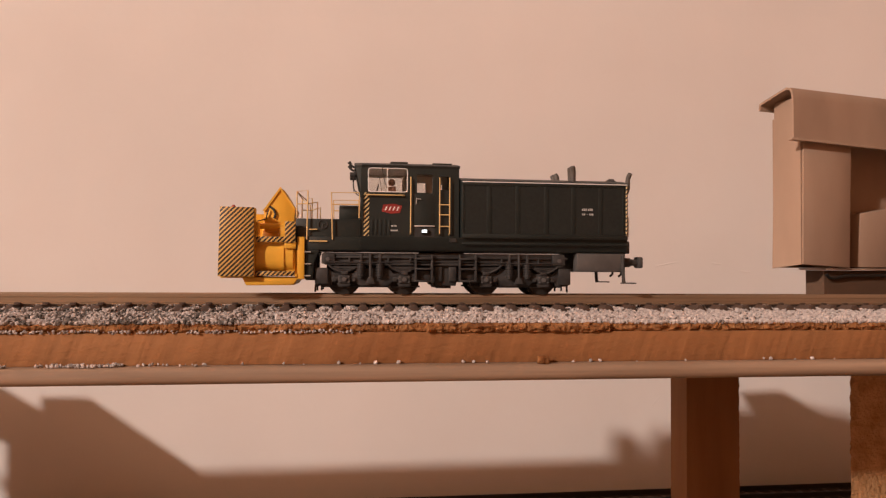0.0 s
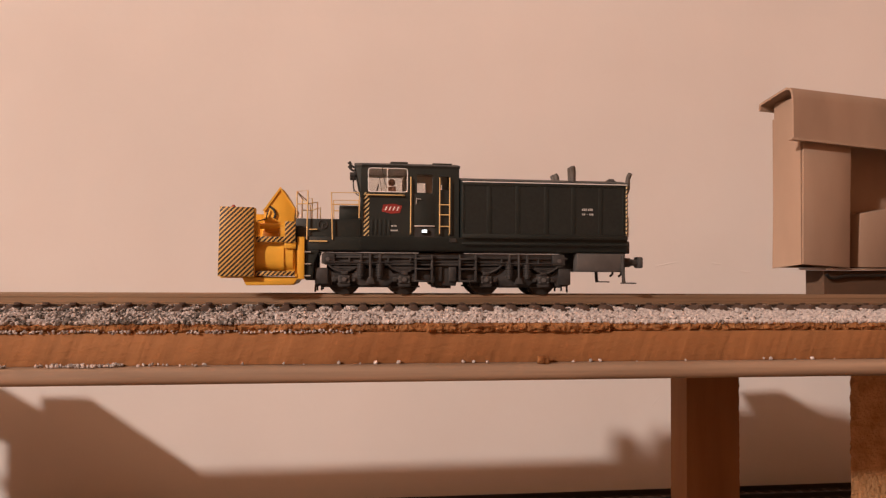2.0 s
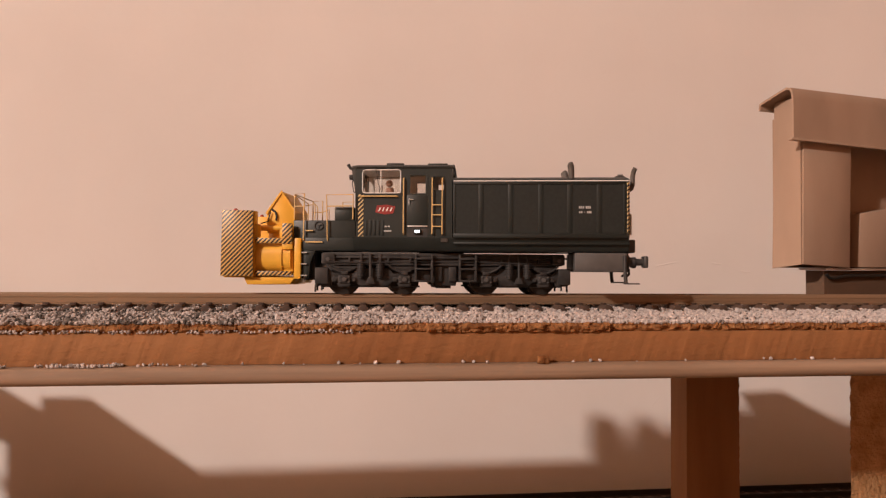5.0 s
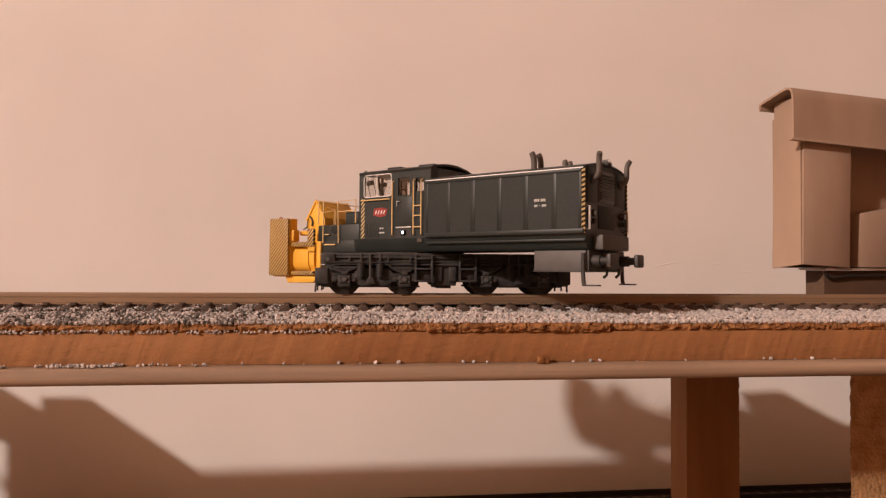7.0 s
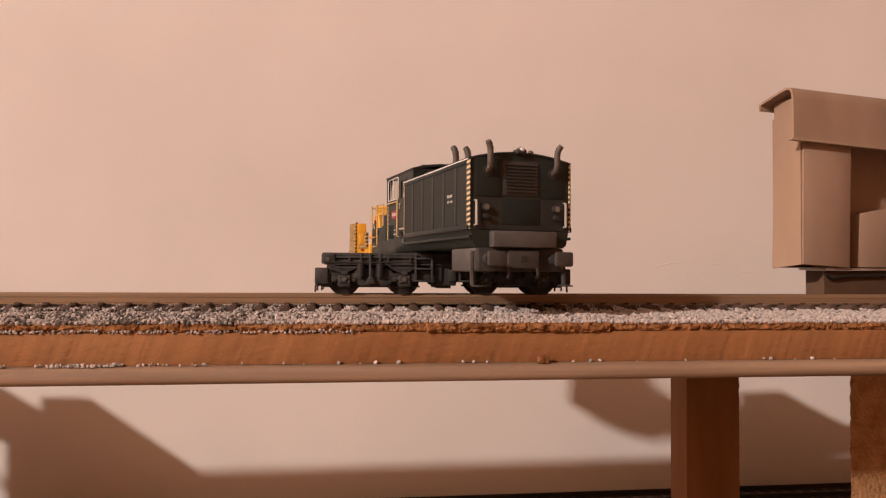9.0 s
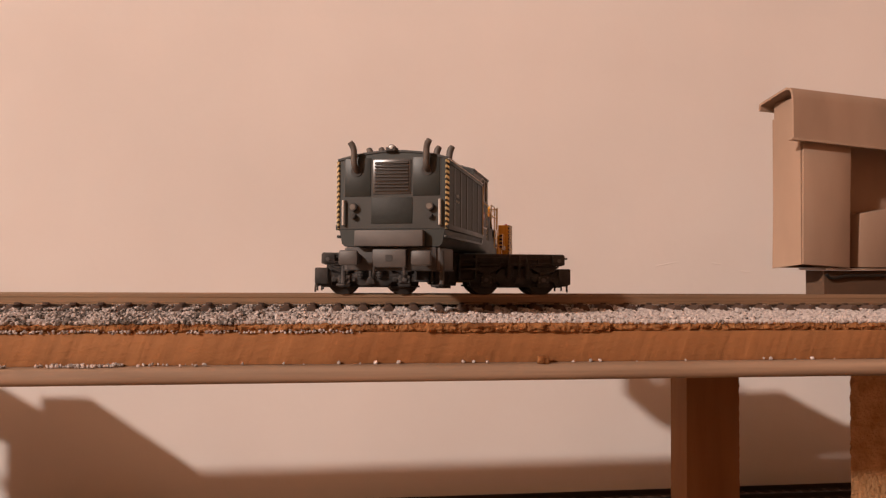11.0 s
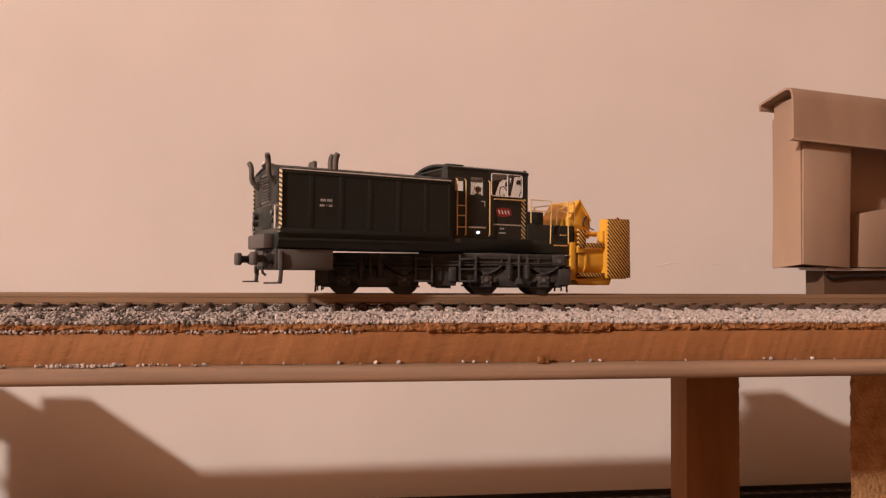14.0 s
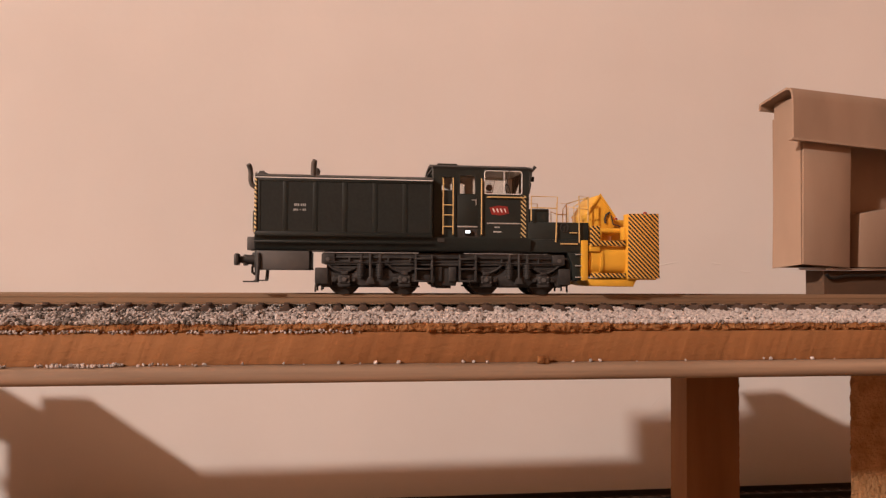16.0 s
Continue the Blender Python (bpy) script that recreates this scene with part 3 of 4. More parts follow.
def superstructure():
    t = thing("snow_blower_locomotive_body", "dark green model rail snow blower with yellow blower head", "locomotive")
    # main frame
    part("main_frame", prism(B(), [(-14.6, 17.3), (14.6, 17.3), (15.6, 18.2), (16.4, 22.7), (-16.4, 22.7), (-15.6, 18.2)], "x", -33.9, 74.0), GREEN, t)
    part("frame_rail", box(B(), 6, 74.2, -17.2, -16.2, 20.0, 20.9, 0.15), GREEN_RIB, t)
    part("frame_rail", box(B(), 6, 74.2, 16.2, 17.2, 20.0, 20.9, 0.15), GREEN_RIB, t)
    # engine hood
    hood = part("engine_hood", prism(B(), [(-16.9, 22.8), (16.9, 22.8)] + arch(16.9, 45.0, 2.6), "x", 5.8, 73.6), GREEN, t)
    roof = [(y, z + 0.25) for y, z in arch(17.3, 45.2, 2.6)]
    part("hood_roof", prism(B(), roof + [(y * 0.98, z - 0.6) for y, z in roof[::-1]], "x", 5.4, 74.0), ROOF, hood)
    ribs = (5.9, 16.7, 28.3, 40.0, 51.2, 62.5, 72.7)
    for s in (-1, 1):
        for a, b in zip(ribs, ribs[1:]):
            w0 = 1.0 if a == ribs[0] else 0.95
            w1 = 0.95
            bm = box(B(), a + w0, b - w1, *sorted((16.85 * s, 17.05 * s)), 24.4, 43.6)
            part("side_grille", bm, GREEN_PANEL, hood)
        for k, x in enumerate(ribs):
            a = x if k == 0 else x - 0.95
            b = x + 1.0 if k == 0 else x + (0.95 if k < 6 else 0.0)
            part("rib", box(B(), a, b, *sorted((16.8 * s, 17.18 * s)), 22.9, 44.8, 0.1), GREEN_RIB, hood)
        part("top_rail", box(B(), 5.9, 72.7, *sorted((16.8 * s, 17.35 * s)), 43.6, 44.7, 0.1), GREEN_RIB, hood)
        part("bottom_rail", box(B(), 5.9, 73.8, *sorted((16.8 * s, 17.7 * s)), 22.6, 24.3, 0.15), GREEN_RIB, hood)
        part("white_line", box(B(), 5.9, 73.7, *sorted((17.3 * s, 17.5 * s)), 44.75, 45.1), WHITE, hood, "thin white painted line")
        part("corner_stripe", prism(B(), [(73.35, 17.6 * s), (74.15, 16.8 * s), (73.85, 16.5 * s), (73.05, 17.3 * s)], "z", 22.9, 44.7), STRIPE_X if s < 0 else STRIPE_XR, hood, "yellow and black warning stripes")
        # lettering that cannot be made out
        for z, h, marks in ((34.6, 0.95, (0, 0.72, 1.44, 2.5, 3.2, 3.9)), (32.7, 0.75, (0, 0.7, 1.9, 3.0, 3.62, 4.2))):
            for m in marks:
                w = 0.45 if m != 1.9 else 0.35
                part("marking", box(B(), 54.8 + m, 54.8 + m + w, *sorted((17.05 * s, 17.2 * s)), z - h / 2 if m != 1.9 else z - 0.1, z + h / 2 if m != 1.9 else z + 0.15), LETTER, hood)
        part("grab_rail", tube(B(), [(73.6, 15.0 * s, 32.0), (74.9, 15.0 * s, 32.0), (74.9, 15.0 * s, 24.2), (73.6, 15.0 * s, 24.2)], 0.42), SILVER, t)
        # curved pipes on the rear end and short ones on the roof
        part("exhaust_pipe", tube(B(), [(73.0, 11.0 * s, 41.6), (74.6, 11.0 * s, 41.7), (75.9, 11.1 * s, 42.6), (76.4, 11.2 * s, 44.2), (76.4, 11.2 * s, 47.0), (76.5, 11.3 * s, 48.4), (76.8, 11.7 * s, 49.5), (77.2, 12.3 * s, 50.4)], [0.95] * 6 + [1.0, 0.9], 12), PIPE, t, "bent grey exhaust pipe")
        part("pipe_flange", cyl(B(), (73.4, 11.0 * s, 41.6), (74.3, 11.0 * s, 41.6), 1.8, 16), UNDER_DARK, t)
        for px, py in ((52.5, 9.0), (52.3, 13.3)):
            part("roof_pipe", tube(B(), [(px, py * s, 45.5), (px, py * s, 48.8), (px - 0.1, (py + 0.15) * s, 50.4), (px - 0.3, (py + 0.5) * s, 51.6), (px - 0.6, (py + 0.9) * s, 52.4)], [1.05, 1.05, 1.1, 1.1, 0.95], 12), PIPE, t, "short bent exhaust stack")
        # rear lamps
        for z, r in ((29.9, 1.25), (27.0, 0.9)):
            lamp = part("rear_lamp", cyl(B(), (73.5, 11.9 * s, z), (75.3, 11.9 * s, z), r, 18), UNDER_DARK, t)
            part("lens", cyl(B(), (75.2, 11.9 * s, z), (75.5, 11.9 * s, z), r * 0.72, 16), LENS if r > 1.0 else UNDER_DARK, lamp)
        # side tanks, steps, buffers
        tank = part("side_tank", box(B(), 53.4, 73.4, *sorted((9.6 * s, 15.0 * s)), 9.9, 17.0, 0.35), TANK, t, "plain grey box tank")
        part("tank_flange", box(B(), 53.2, 73.6, *sorted((9.4 * s, 15.3 * s)), 9.5, 10.0, 0.1), UNDER, tank)
        part("buffer_shank", cyl(B(), (73.8, 11.0 * s, 13.5), (80.4, 11.0 * s, 13.5), 1.35, 18), UNDER, t)
        part("buffer_sleeve", cyl(B(), (73.8, 11.0 * s, 13.5), (77.2, 11.0 * s, 13.5), 1.9, 18), UNDER, t)
        bm = box(B(), 80.2, 82.0, 8.0 * s if s > 0 else -14.0, 14.0 if s > 0 else 8.0 * s, 11.2, 15.9, 0.7)
        part("buffer_head", bm, BUFFER, t)
        for x in (72.6,):
            bm = B()
            tube(bm, [(x, 15.2 * s, 16.0), (x, 15.4 * s, 10.0), (x + 0.3, 15.4 * s, 5.8), (x + 0.6, 15.3 * s, 5.2)], 0.75)
            box(bm, x - 0.2, x + 5.6, *sorted((13.2 * s, 15.8 * s)), 4.8, 5.3, 0.1)
            part("foot_step", bm, UNDER, t)
    end = part("end_plate", box(B(), 73.4, 73.7, -15.2, 15.2, 23.0, 45.5), END_GREY, t)
    part("door_panel", box(B(), 73.5, 73.95, -14.8, -6.6, 33.4, 45.6, 0.1), GREEN_RIB, end)
    part("door_panel", box(B(), 73.5, 73.95, 6.6, 14.8, 33.4, 45.6, 0.1), GREEN_RIB, end)
    louvre = part("louvre_panel", box(B(), 73.5, 74.0, -5.9, 5.9, 34.0, 45.0, 0.1), LOUVRE, t, "light grey louvred vent")
    for k in range(9):
        z = 34.9 + k * 1.08
        part("slat", prism(B(), [(73.9, z), (74.7, z + 0.15), (74.7, z + 0.35), (73.9, z + 0.85)], "y", -5.2, 5.2), LOUVRE, louvre)
    part("low_grille", box(B(), 73.5, 73.9, -6.4, 6.4, 24.6, 32.9, 0.1), GREEN_PANEL, t, "black mesh vent")
    part("rear_box", box(B(), 73.9, 77.6, -10.6, 10.6, 17.2, 22.4, 0.5), TANK, t, "grey box over the buffer beam")
    part("buffer_beam", box(B(), 71.8, 74.2, -14.0, 14.0, 9.6, 17.2, 0.4), UNDER, t)
    part("under_tray", box(B(), 53.6, 72.0, -9.6, 9.6, 10.6, 17.2, 0.3), UNDER_DARK, t)
    coupling = part("coupling", box(B(), 74.0, 76.4, -5.2, 5.2, 10.6, 16.4, 0.4), BUFFER, t)
    # raised dark square drawn in place of the coupling's shadowed hole
    part("socket", box(B(), 76.3, 76.6, -1.0, 1.0, 12.6, 14.6), UNDER_DARK, coupling)
    part("air_hose", tube(B(), [(74.4, 4.4, 12.0), (76.2, 4.6, 10.6), (76.2, 4.8, 8.6), (75.0, 4.8, 7.6)], 0.5), UNDER_DARK, t)
    part("air_hose", tube(B(), [(74.4, -4.4, 12.0), (76.2, -4.6, 10.6), (76.2, -4.8, 8.6), (75.0, -4.8, 7.6)], 0.5), UNDER_DARK, t)
    beacon = part("roof_lamp", prism(B(), [(70.5, 47.2), (70.8, 48.4), (72.0, 49.0), (75.2, 48.8), (75.4, 47.6), (73.8, 47.0)], "y", -1.7, 1.4, 0.3), UNDER_DARK, t)
    part("lamp_drum", cyl(B(), (72.6, 0, 48.6), (74.6, 0, 48.6), 1.15, 18), TANK, beacon)
    part("dome", ball(B(), (74.6, 0, 48.7), 0.9, 14), LAMPGLASS, beacon, "white lamp lens")
    cab(t)
    deck(t)
    blower(t)
    return t


def drawn_in(bm):
    """Draws the leaning front of the cab in towards the middle."""
    for v in bm.verts:
        if v.co.x < -0.0345:
            v.co.y *= 0.77
    return bm


def cab(t):
    side_holes = [(-31.0, -15.4, 40.6, 50.0), (-11.7, -5.5, 40.5, 47.8), (-2.4, 1.8, 41.8, 47.2)]
    c = part("cab", box(B(), -33.6, 5.0, -14.1, 14.1, 22.8, 36.5), GREEN, t, "dark green driver's cab")
    for s in (-1, 1):
        part("side_wall", pierced(B(), -33.8, 5.2, 22.8, 51.2, side_holes, *sorted((14.2 * s, 15.0 * s))), GREEN, c)
        part("corner_post", drawn_in(prism(B(), [(-33.7, 40.0), (-36.2, 51.4), (-33.7, 51.4)], "y", *sorted((14.2 * s, 15.0 * s)))), GREEN, c)
    part("front_wall", pierced(B(), -14.2, 14.2, 36.5, 51.2, [(-13.9, -0.5, 40.2, 50.5), (0.5, 13.9, 40.2, 50.5)], -33.8, -33.0, "yz"), GREEN, c)
    part("rear_wall", pierced(B(), -14.2, 14.2, 36.5, 51.2, [(-10.0, 10.0, 47.8, 50.6)], 4.4, 5.2, "yz"), GREEN, c)
    arc = arch(15.6, 51.2, 2.3)
    part("cab_roof", drawn_in(prism(prism(B(), arc + [(y * 0.97, z - 0.9) for y, z in arc[::-1]], "x", -33.6, 5.5), arc + [(y * 0.97, z - 0.9) for y, z in arc[::-1]], "x", -33.6, -36.4)), ROOF, c)
    part("roof_hatch", box(B(), -22, -15, -10, -4, 52.3, 53.4, 0.2), ROOF, c)
    part("roof_hatch", box(B(), -5, 3, -10, -4, 52.3, 53.2, 0.2), ROOF, c)
    part("roof_hatch", box(B(), -5, 3, 4, 10, 52.3, 53.2, 0.2), ROOF, c)
    part("headliner", box(B(), -33.0, 4.2, -14.0, 14.0, 50.7, 51.2), INSIDE, c)
    part("console", box(B(), -32.8, -27.5, -12, 12, 36.4, 40.6, 0.6), INSIDE, c)
    part("steering_wheel", tube(B(), [(-27.0 + 0.8 * math.sin(a), 6.5 + 3.2 * math.cos(a), 42.6 + 3.2 * math.sin(a)) for a in [2 * math.pi * k / 20 for k in range(21)]], 0.25, 6), UNDER_DARK, c)
    part("wheel_post", tube(B(), [(-28.2, 6.5, 40.0), (-27.0, 6.5, 42.6)], 0.3, 6), UNDER_DARK, c)
    part("seat", box(B(), -22.6, -18.4, -8.6, -3.4, 36.4, 39.0, 0.6), UNDER_DARK, c)
    fig = B()
    cyl(fig, (-20.6, -6.0, 38.6), (-21.2, -6.0, 43.6), 2.0, 12, 1.5)
    ball(fig, (-21.3, -6.0, 45.4), 1.5, 12)
    part("figurine", fig, SKIN, c, "small painted seated figurine")
    part("windscreen", drawn_in(prism(B(), [(-33.6, 40.2), (-35.9, 50.6), (-35.7, 50.6), (-33.4, 40.2)], "y", -14.1, 14.1)), GLASS, c)
    part("screen_bar", prism(B(), [(-33.9, 40.2), (-36.3, 51.2), (-35.6, 51.2), (-33.2, 40.2)], "y", -0.6, 0.6), GREEN, c)
    for s in (-1, 1):
        a, b = sorted((14.5 * s, 14.7 * s))
        o, p_ = sorted((14.9 * s, 15.2 * s))
        w = part("side_window", box(B(), -30.9, -15.5, a, b, 40.7, 49.9), GLASS, c, "clear cab side window")
        fr = B()
        tube(fr, [(-23.2 + dx * 7.7 + 1.1 * math.cos(a) - 1.1 * dx, o + 0.15, 45.3 + dz * 4.65 + 1.1 * math.sin(a) - 1.1 * dz) for dx, dz, a0 in ((1, 1, 0), (-1, 1, 90), (-1, -1, 180), (1, -1, 270)) for a in [math.radians(a0 + 30 * k) for k in range(4)]] + [(-15.5, o + 0.15, 41.75), (-15.5, o + 0.15, 48.85)], 0.2, 6)
        part("window_frame", fr, WHITE, w, "white window frame")
        part("window_bar", box(B(), -23.65, -23.35, o, p_, 40.8, 49.8), WHITE, w)
        part("wiper", tube(B(), [(-25.6, 15.6 * s, 50.6), (-24.6, 15.6 * s, 45.0), (-23.6, 15.6 * s, 42.0)], 0.13, 6), UNDER_DARK, w)
        d = part("cab_door", box(B(), -12.9, -4.4, *sorted((14.9 * s, 15.12 * s)), 27.6, 39.8, 0.08), GREEN, c, "closed dark green cab door")
        part("door_frame", pierced(B(), -12.9, -4.4, 39.8, 49.0, [(-11.7, -5.5, 40.5, 47.8)], *sorted((14.9 * s, 15.12 * s))), GREEN, d)
        part("door_pane", box(B(), -11.6, -5.6, a, b, 40.6, 47.7), GLASS, d)
        hd = B()
        tube(hd, [(-12.0, 15.1 * s, 38.0), (-12.0, 15.8 * s, 38.0), (-10.2, 15.8 * s, 38.0)], 0.18, 6)
        tube(hd, [(-12.0, 15.6 * s, 38.4), (-12.0, 15.6 * s, 36.0)], 0.16, 6)
        part("door_handle", hd, SILVER, d, "silver door handle")
        part("door_sill", box(B(), -12.6, -4.6, *sorted((14.9 * s, 15.6 * s)), 27.0, 27.6, 0.1), SILVER, c)
        light = part("step_light", box(B(), -9.7, -7.7, *sorted((14.9 * s, 15.2 * s)), 24.7, 25.8, 0.12), LIT, c, "lit white step light")
        part("light_hood", pierced(B(), -10.0, -7.4, 24.4, 26.1, [(-9.7, -7.7, 24.7, 25.8)], *sorted((14.9 * s, 16.3 * s))), UNDER_DARK, light)
        part("cab_lining", pierced(B(), -33.0, 4.2, 36.6, 50.6, [(-31.0, -15.4, 40.6, 50.0), (-11.7, -5.5, 40.5, 47.8), (-2.4, 1.8, 41.8, 47.2)], *sorted((13.9 * s, 14.15 * s))), INSIDE, c)
        part("step_recess", box(B(), -12.6, -4.6, *sorted((14.9 * s, 15.05 * s)), 23.0, 26.9), UNDER_DARK, c)
        part("door_rail", tube(B(), [(-14.2, 15.0 * s, 46.6), (-14.2, 16.0 * s, 46.2), (-14.2, 16.0 * s, 24.4), (-14.2, 15.0 * s, 24.0)], 0.27), RAIL_YELLOW, c, "yellow grab rail")
        lad = B()
        for x in (-2.7, 1.3):
            tube(lad, [(x, 15.0 * s, 46.6), (x, 16.2 * s, 46.2), (x, 16.2 * s, 24.2), (x, 15.2 * s, 24.0)], 0.26)
        ladder = part("ladder", lad, RAIL_YELLOW, c, "yellow side ladder")
        for z in (27.2, 31.8, 35.8):
            part("rung", tube(B(), [(-2.7, 16.2 * s, z), (1.3, 16.2 * s, z)], 0.24), RAIL_YELLOW, ladder)
        part("waist_rail", tube(B(), [(-32.0, 15.9 * s, 39.3), (-17.0, 15.9 * s, 39.3), (-16.6, 15.0 * s, 39.3)], 0.26), RAIL_YELLOW, c)
        part("cab_stripe", box(B(), -32.6, -30.5, *sorted((14.95 * s, 15.1 * s)), 23.2, 40.2), STRIPE_XB, c, "yellow and black warning stripes")
        badge = part("badge", prism(B(), [(-25.6, 32.9), (-25.0, 35.6), (-21.0, 36.0), (-17.6, 35.2), (-18.4, 32.4), (-22.0, 32.0)], "y", 14.95 * s, 15.12 * s), RED, c, "red badge with white strokes")
        for k in range(4):
            x = -24.5 + k * 1.55
            part("badge_stroke", prism(B(), [(x, 33.3), (x + 0.6, 34.8), (x + 1.15, 34.8), (x + 0.5, 33.3)], "y", 15.1 * s, 15.2 * s), WHITE, badge)
        for k in range(5 if s < 0 else 0):
            x = -29.8 + k * 1.7
            part("vent_slot", box(B(), x, x + 0.9, *sorted((14.95 * s, 15.2 * s)), 23.6, 29.6, 0.1), GREEN_PANEL, c)
        for a0, b0, z in ((-21.8, -20.9, 27.2), (-20.6, -19.7, 27.2), (-22.5, -19.2, 25.4)):
            part("marking", box(B(), a0, b0, *sorted((14.95 * s, 15.1 * s)), z - 0.25, z + 0.3), LETTER, c)
        part("plate", box(B(), 1.0, 3.6, *sorted((16.3 * s, 16.6 * s)), 20.9, 22.4), LOUVRE, t)
        # lamps and mirrors on the cab front
        part("front_lamp", cyl(B(), (-35.4, 4.6 * s, 48.4), (-38.2, 4.6 * s, 48.2), 1.1, 14), UNDER_DARK, c)
        part("wiper_arm", tube(B(), [(-34.2, 4.2 * s, 40.6), (-36.4, 4.6 * s, 42.2), (-36.9, 5.4 * s, 45.6), (-36.0, 6.4 * s, 49.6)], 0.2, 6), UNDER_DARK, c)
        part("roof_horn", tube(B(), [(-35.0, 5.6 * s, 50.9), (-37.4, 5.8 * s, 51.6), (-38.6, 5.8 * s, 53.4)], [0.45, 0.5, 0.75]), UNDER_DARK, c)
    part("side_strip", box(B(), -30.2, -16.6, 14.95, 15.2, 28.6, 29.1), SILVER, c, "thin silver trim strip")


def deck(t):
    d = part("front_deck", box(B(), -58.8, -33.6, -13.8, 13.8, 17.2, 29.6, 0.3), GREEN, t, "low dark green front deck")
    part("deck_box", box(B(), -42.2, -34.2, -13.4, 13.4, 29.4, 35.0, 0.4), GREEN, d)
    part("front_frame", box(B(), -55.0, -50.4, -11.5, 11.5, 5.6, 17.4, 0.3), UNDER_DARK, d)
    for s in (-1, 1):
        part("deck_skirt", box(B(), -55.2, -33.6, *sorted((13.6 * s, 14.6 * s)), 17.4, 22.6, 0.3), GREEN, d)
        part("lower_side", prism(B(), [(-55.2, 6.2), (-55.2, 17.4), (-49.6, 17.4), (-51.6, 12.6), (-52.2, 6.2)], "y", 11.6 * s, 14.4 * s, 0.15), GREEN, d)
        for z in (7.2, 11.8, 16.4):
            part("tread", box(B(), -55.4, -52.8, *sorted((14.2 * s, 15.4 * s)), z, z + 0.4), SILVER, d)
        part("hand_bar", box(B(), -53.6, -46.6, *sorted((14.4 * s, 15.2 * s)), 20.6, 21.1), RAIL_YELLOW, d)
        part("hand_bar", box(B(), -53.6, -50.6, *sorted((13.7 * s, 14.8 * s)), 25.2, 25.6), RAIL_YELLOW, d)
        ring = B()
        tube(ring, [(-48.4 + 1.7 * math.cos(a), 14.0 * s, 27.4 + 1.7 * math.sin(a)) for a in [2 * math.pi * k / 16 for k in range(17)]], 0.2, 6)
        for a in (0.4, 2.5, 4.6):
            tube(ring, [(-48.4, 14.0 * s, 27.4), (-48.4 + 1.7 * math.cos(a), 14.0 * s, 27.4 + 1.7 * math.sin(a))], 0.16, 6)
        part("hand_wheel", ring, UNDER, d)
        y = 14.9 * s
        part("guard_rail", tube(B(), [(-44.6, y, 21.4), (-45.2, y, 39.8), (-34.4, y, 39.9), (-34.4, y, 30.0)], 0.27), RAIL_YELLOW, d, "yellow guard rail")
        part("guard_rail", tube(B(), [(-45.0, y, 35.2), (-34.4, y, 35.3)], 0.25), RAIL_YELLOW, d, "yellow guard rail")
        part("guard_rail", tube(B(), [(-54.4, y, 21.4), (-54.2, y, 40.4), (-58.4, y * 0.94, 40.0), (-58.4, y * 0.94, 30.0)], 0.27), RAIL_YELLOW, d, "yellow guard rail")
        part("guard_rail", tube(B(), [(-58.6, y * 0.94, 35.2), (-54.4, y, 35.2), (-50.6, y * 0.8, 36.2), (-50.6, y * 0.8, 29.8)], 0.23), RAIL_YELLOW, d, "yellow guard rail")
        part("guard_rail", tube(B(), [(-58.4, y * 0.94, 39.8), (-54.6, y * 0.5, 36.8), (-54.6, y * 0.5, 29.8)], 0.22), RAIL_YELLOW, d, "yellow guard rail")
    part("guard_rail", tube(B(), [(-58.4, -14, 40), (-58.4, 14, 40)], 0.23), RAIL_YELLOW, d, "yellow guard rail")


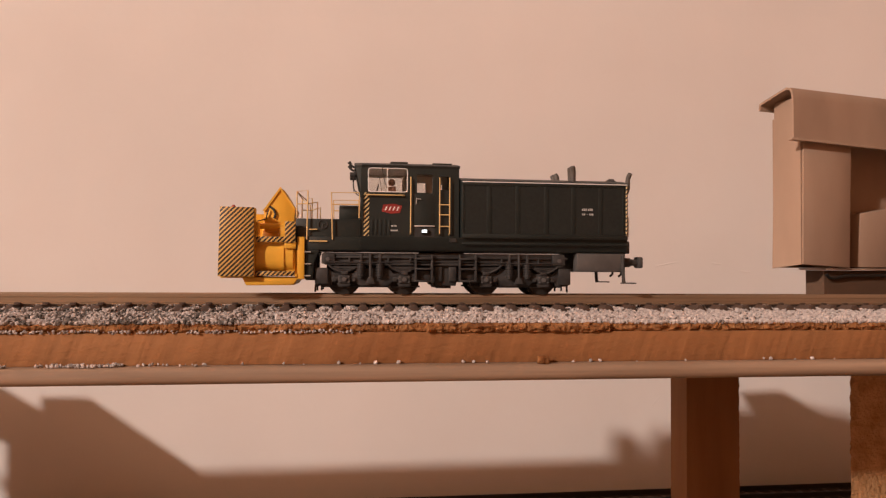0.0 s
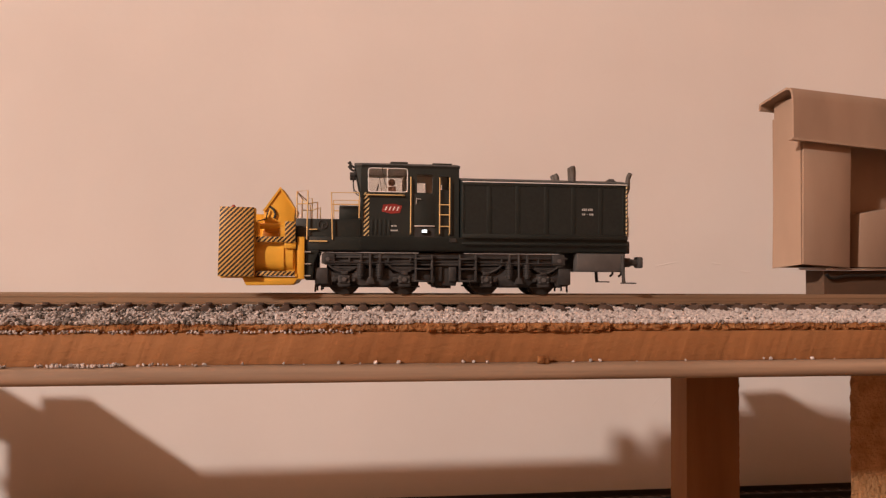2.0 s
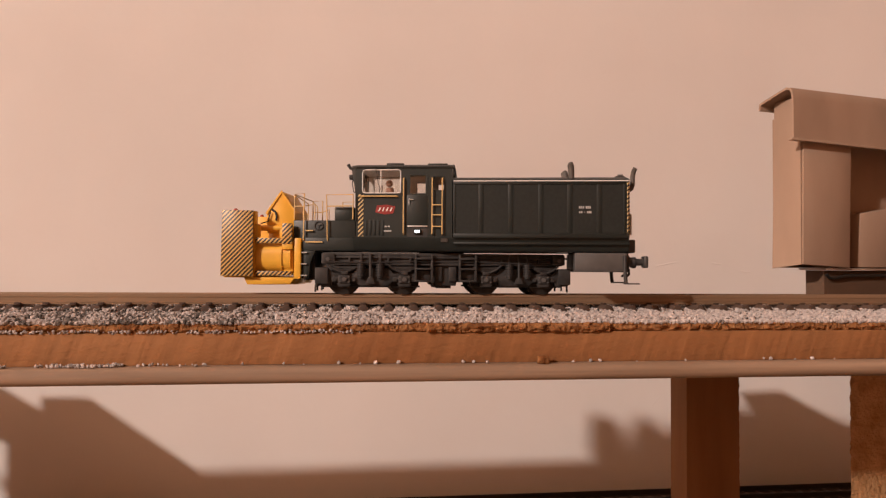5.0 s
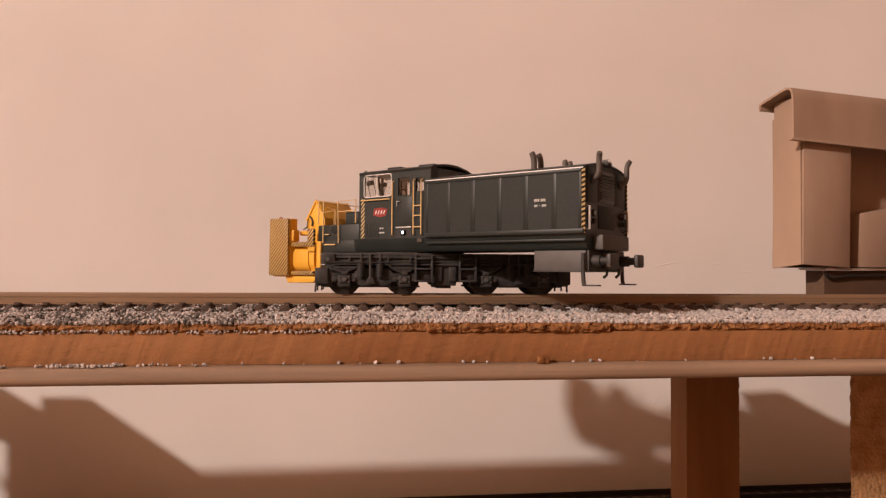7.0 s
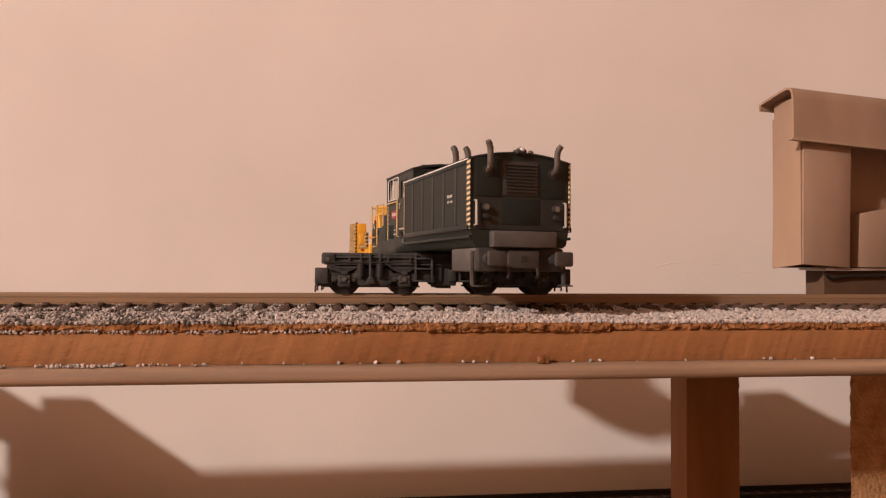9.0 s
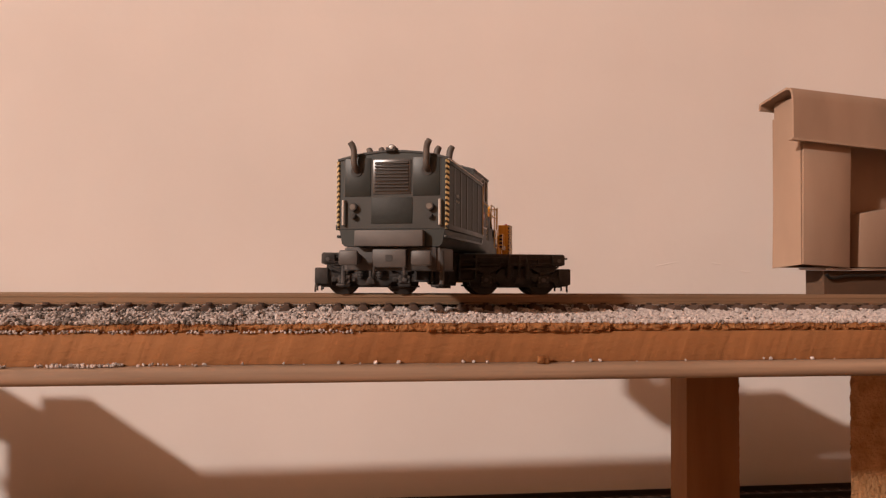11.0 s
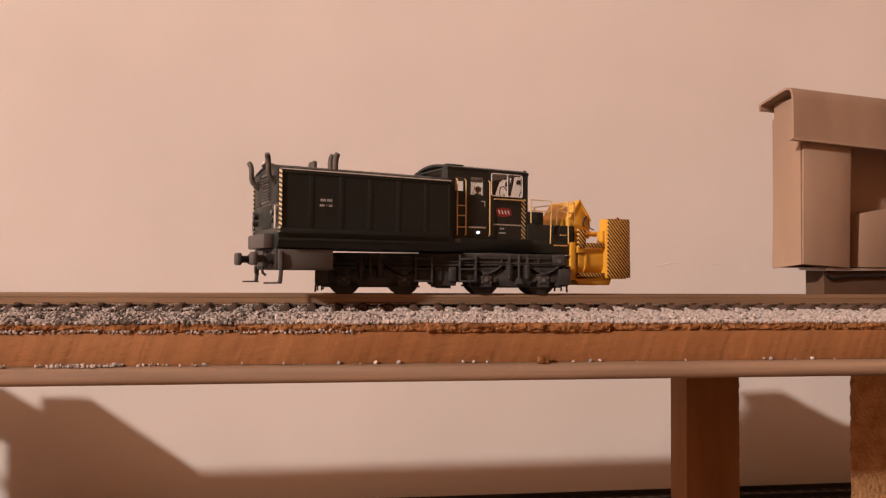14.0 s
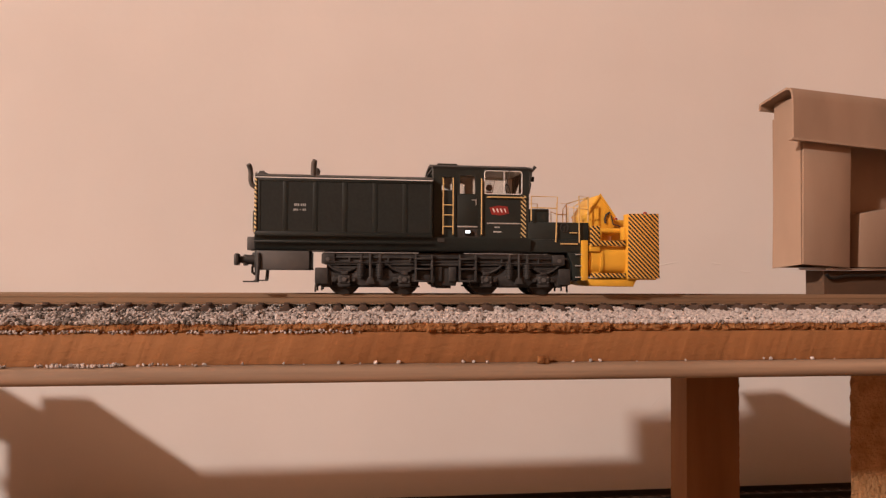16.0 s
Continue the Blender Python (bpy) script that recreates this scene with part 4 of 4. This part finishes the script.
def blower(t):
    b = part("blower_head", box(B(), -75.6, -74.0, -17.0, 17.0, 6.8, 22.4, 0.3), YELLOW, t, "yellow snow blower head")
    for s, mat in ((-1, STRIPE), (1, STRIPE_LIT)):
        part("cheek_plate", prism(B(), [(-87.0, 7.0), (-86.6, 33.4), (-74.0, 33.2), (-73.8, 7.0)], "y", 17.6 * s, 18.2 * s, 0.1), mat, b, "yellow cheek plate with black diagonal stripes")
        part("plate_edge", box(B(), -74.3, -73.8, *sorted((12.8 * s, 16.9 * s)), 6.8, 33.2, 0.3), YELLOW, b)
        part("cheek_box", box(B(), -86.4, -74.2, *sorted((12.9 * s, 17.58 * s)), 7.2, 33.1, 0.4), YELLOW, b)
        part("auger_arm", box(B(), -84.0, -76.0, *sorted((1.0 * s, 12.9 * s)), 18.6, 21.4, 0.5), YELLOW, b)
        part("cheek_rib", box(B(), -74.2, -72.4, *sorted((12.6 * s, 16.2 * s)), 22.6, 28.0, 0.5), YELLOW, b)
        part("upper_band", box(B(), -73.4, -58.8, *sorted((15.4 * s, 16.6 * s)), 20.2, 22.3, 0.15), mat, b, "striped frame bar")
        part("lower_band", box(B(), -73.4, -58.8, *sorted((15.4 * s, 16.6 * s)), 7.2, 9.1, 0.15), mat, b, "striped frame bar")
        part("upright_band", box(B(), -62.6, -58.6, *sorted((15.4 * s, 16.7 * s)), 20.0, 28.2, 0.15), mat, b, "striped upright bar")
        part("rear_upright", box(B(), -57.9, -55.2, *sorted((12.4 * s, 15.6 * s)), 6.0, 22.4, 0.3), YELLOW, b)
        part("side_strut", box(B(), -62.8, -58.4, *sorted((13.4 * s, 16.2 * s)), 17.8, 20.4, 0.3), YELLOW, b)
        part("side_web", box(B(), -63.0, -58.8, *sorted((13.2 * s, 14.0 * s)), 8.8, 18.4, 0.2), YELLOW, b)
        part("ram", cyl(B(), (-73.6, 10.5 * s, 26.6), (-62, 10.5 * s, 26.6), 1.15, 14), YELLOW, b)
        part("ram_rod", tube(B(), [(-74, 9.0 * s, 28.6), (-70.6, 10.0 * s, 29.4), (-69.6, 10.2 * s, 33.2)], 0.25), UNDER, b)
        part("skid", prism(B(), [(-78.6, 6.8), (-77.0, 3.6), (-59.4, 3.9), (-57.4, 6.6)], "y", 8.0 * s, 15.6 * s, 0.3), YELLOW, b)
        part("plough_lamp", ball(B(), (-82.0, 15.6 * s, 33.5), 0.85, 10), REDLAMP, b, "small red lamp")
        part("lifting_hook", tube(B(), [(-69.2, 9.6 * s, 34.4), (-67.6, 9.9 * s, 33.2), (-67.0, 9.9 * s, 31.4), (-67.4, 9.9 * s, 29.8)], 0.42), UNDER_DARK, b)
    part("bottom_plate", box(B(), -86.4, -74.2, -16.4, 16.4, 6.4, 7.6, 0.2), YELLOW, b)
    part("scraper", prism(B(), [(-79.0, 6.6), (-77.4, 3.4), (-60.0, 3.6), (-57.6, 6.4)], "y", -8, 8, 0.2), YELLOW, b)
    ring = []
    for cy, cz, a0 in ((10.4, 16.0, 0), (-10.4, 16.0, 90), (-10.4, 13.2, 180), (10.4, 13.2, 270)):
        for k in range(7):
            a = math.radians(a0 + 15 * k)
            ring.append((cy + 5.0 * math.cos(a), cz + 5.0 * math.sin(a)))
    drum = prism(B(), ring, "x", -73.8, -59.6)
    for f in drum.faces:
        f.smooth = len(f.verts) == 4
    part("fan_drum", drum, YELLOW, b, "yellow rounded fan drum")
    part("drum_collar", prism(B(), [(y * 1.03, 14.8 + (z - 14.8) * 1.04) for y, z in ring], "x", -64.2, -63.0), YELLOW, b)
    part("top_housing", box(B(), -65.5, -60.6, -11.5, 11.5, 21.8, 27.2, 0.8), YELLOW, b)
    part("rear_plate", box(B(), -59.0, -57.6, -13.0, 13.0, 6.4, 23.0, 0.3), YELLOW, b)
    part("gear_box", box(B(), -58.0, -54.6, -7, 7, 7.0, 17.0, 0.5), UNDER_DARK, b)
    chute = part("chute", prism(B(), [(-71.0, 24.6), (-71.6, 32.6), (-65.2, 41.8), (-63.8, 41.0), (-59.4, 33.4), (-60.0, 24.6)], "y", -9.4, 9.4, 0.25), YELLOW, b, "peaked yellow snow chute")
    for y in (-9.4, 9.4):
        s = -1 if y < 0 else 1
        part("chute_rib", prism(B(), [(-71.9, 32.7), (-65.2, 42.2), (-59.1, 33.4), (-59.9, 33.4), (-65.2, 41.0), (-71.1, 32.3)], "y", y, y + 0.5 * s), YELLOW, chute)
        part("chute_rib", box(B(), -71.0, -60.2, *sorted((y, y + 0.4 * s)), 26.4, 27.2), YELLOW, chute)
    part("chute_neck", cyl(B(), (-65.6, 0, 22.0), (-65.6, 0, 27.0), 7.6, 24), YELLOW, b)


room()
baseboard()
ballast()
track("model_track", TRACK_START, 400, 0, 0, PITCH, "straight model railway track with brown rails and black sleepers", RAIL)
track("lower_track", -420, 420, 158, -136.0, 9.9, "second model railway track on the shelf below", DARK_RAIL)
posts()
card_bridge()
shade_card()
chassis()
BODY = superstructure()
for piece in BODY.children_recursive:
    chain = [piece.name, piece.parent.name, piece.parent.parent.name if piece.parent.parent else ""]
    piece.data.transform(Matrix.Diagonal((1.0, 0.95 if "cab" in chain else 1.058, 1.0, 1.0)))


def motions():
    turns = [(0.0, 0), (4.2, 0), (4.4, -1.6), (5.0, -11.2), (6.0, -27.6), (6.5, -35.6), (7.0, -44.4), (7.5, -52.3), (8.0, -60.6), (8.5, -68.4),
             (9.0, -77.0), (10.0, -93.3), (11.0, -109.6), (11.5, -117.7), (12.0, -126.3), (12.5, -134.5), (13.0, -142.7), (13.5, -150.8),
             (14.0, -158.4), (14.5, -166.3), (15.0, -174.2), (15.2, -177.3), (15.4, -179.6), (15.5, -180.0), (16.0, -180.0)]
    walk(BODY, [(t, pose(0, 0, 0, 0, 0, a)) for t, a in turns])


motions()
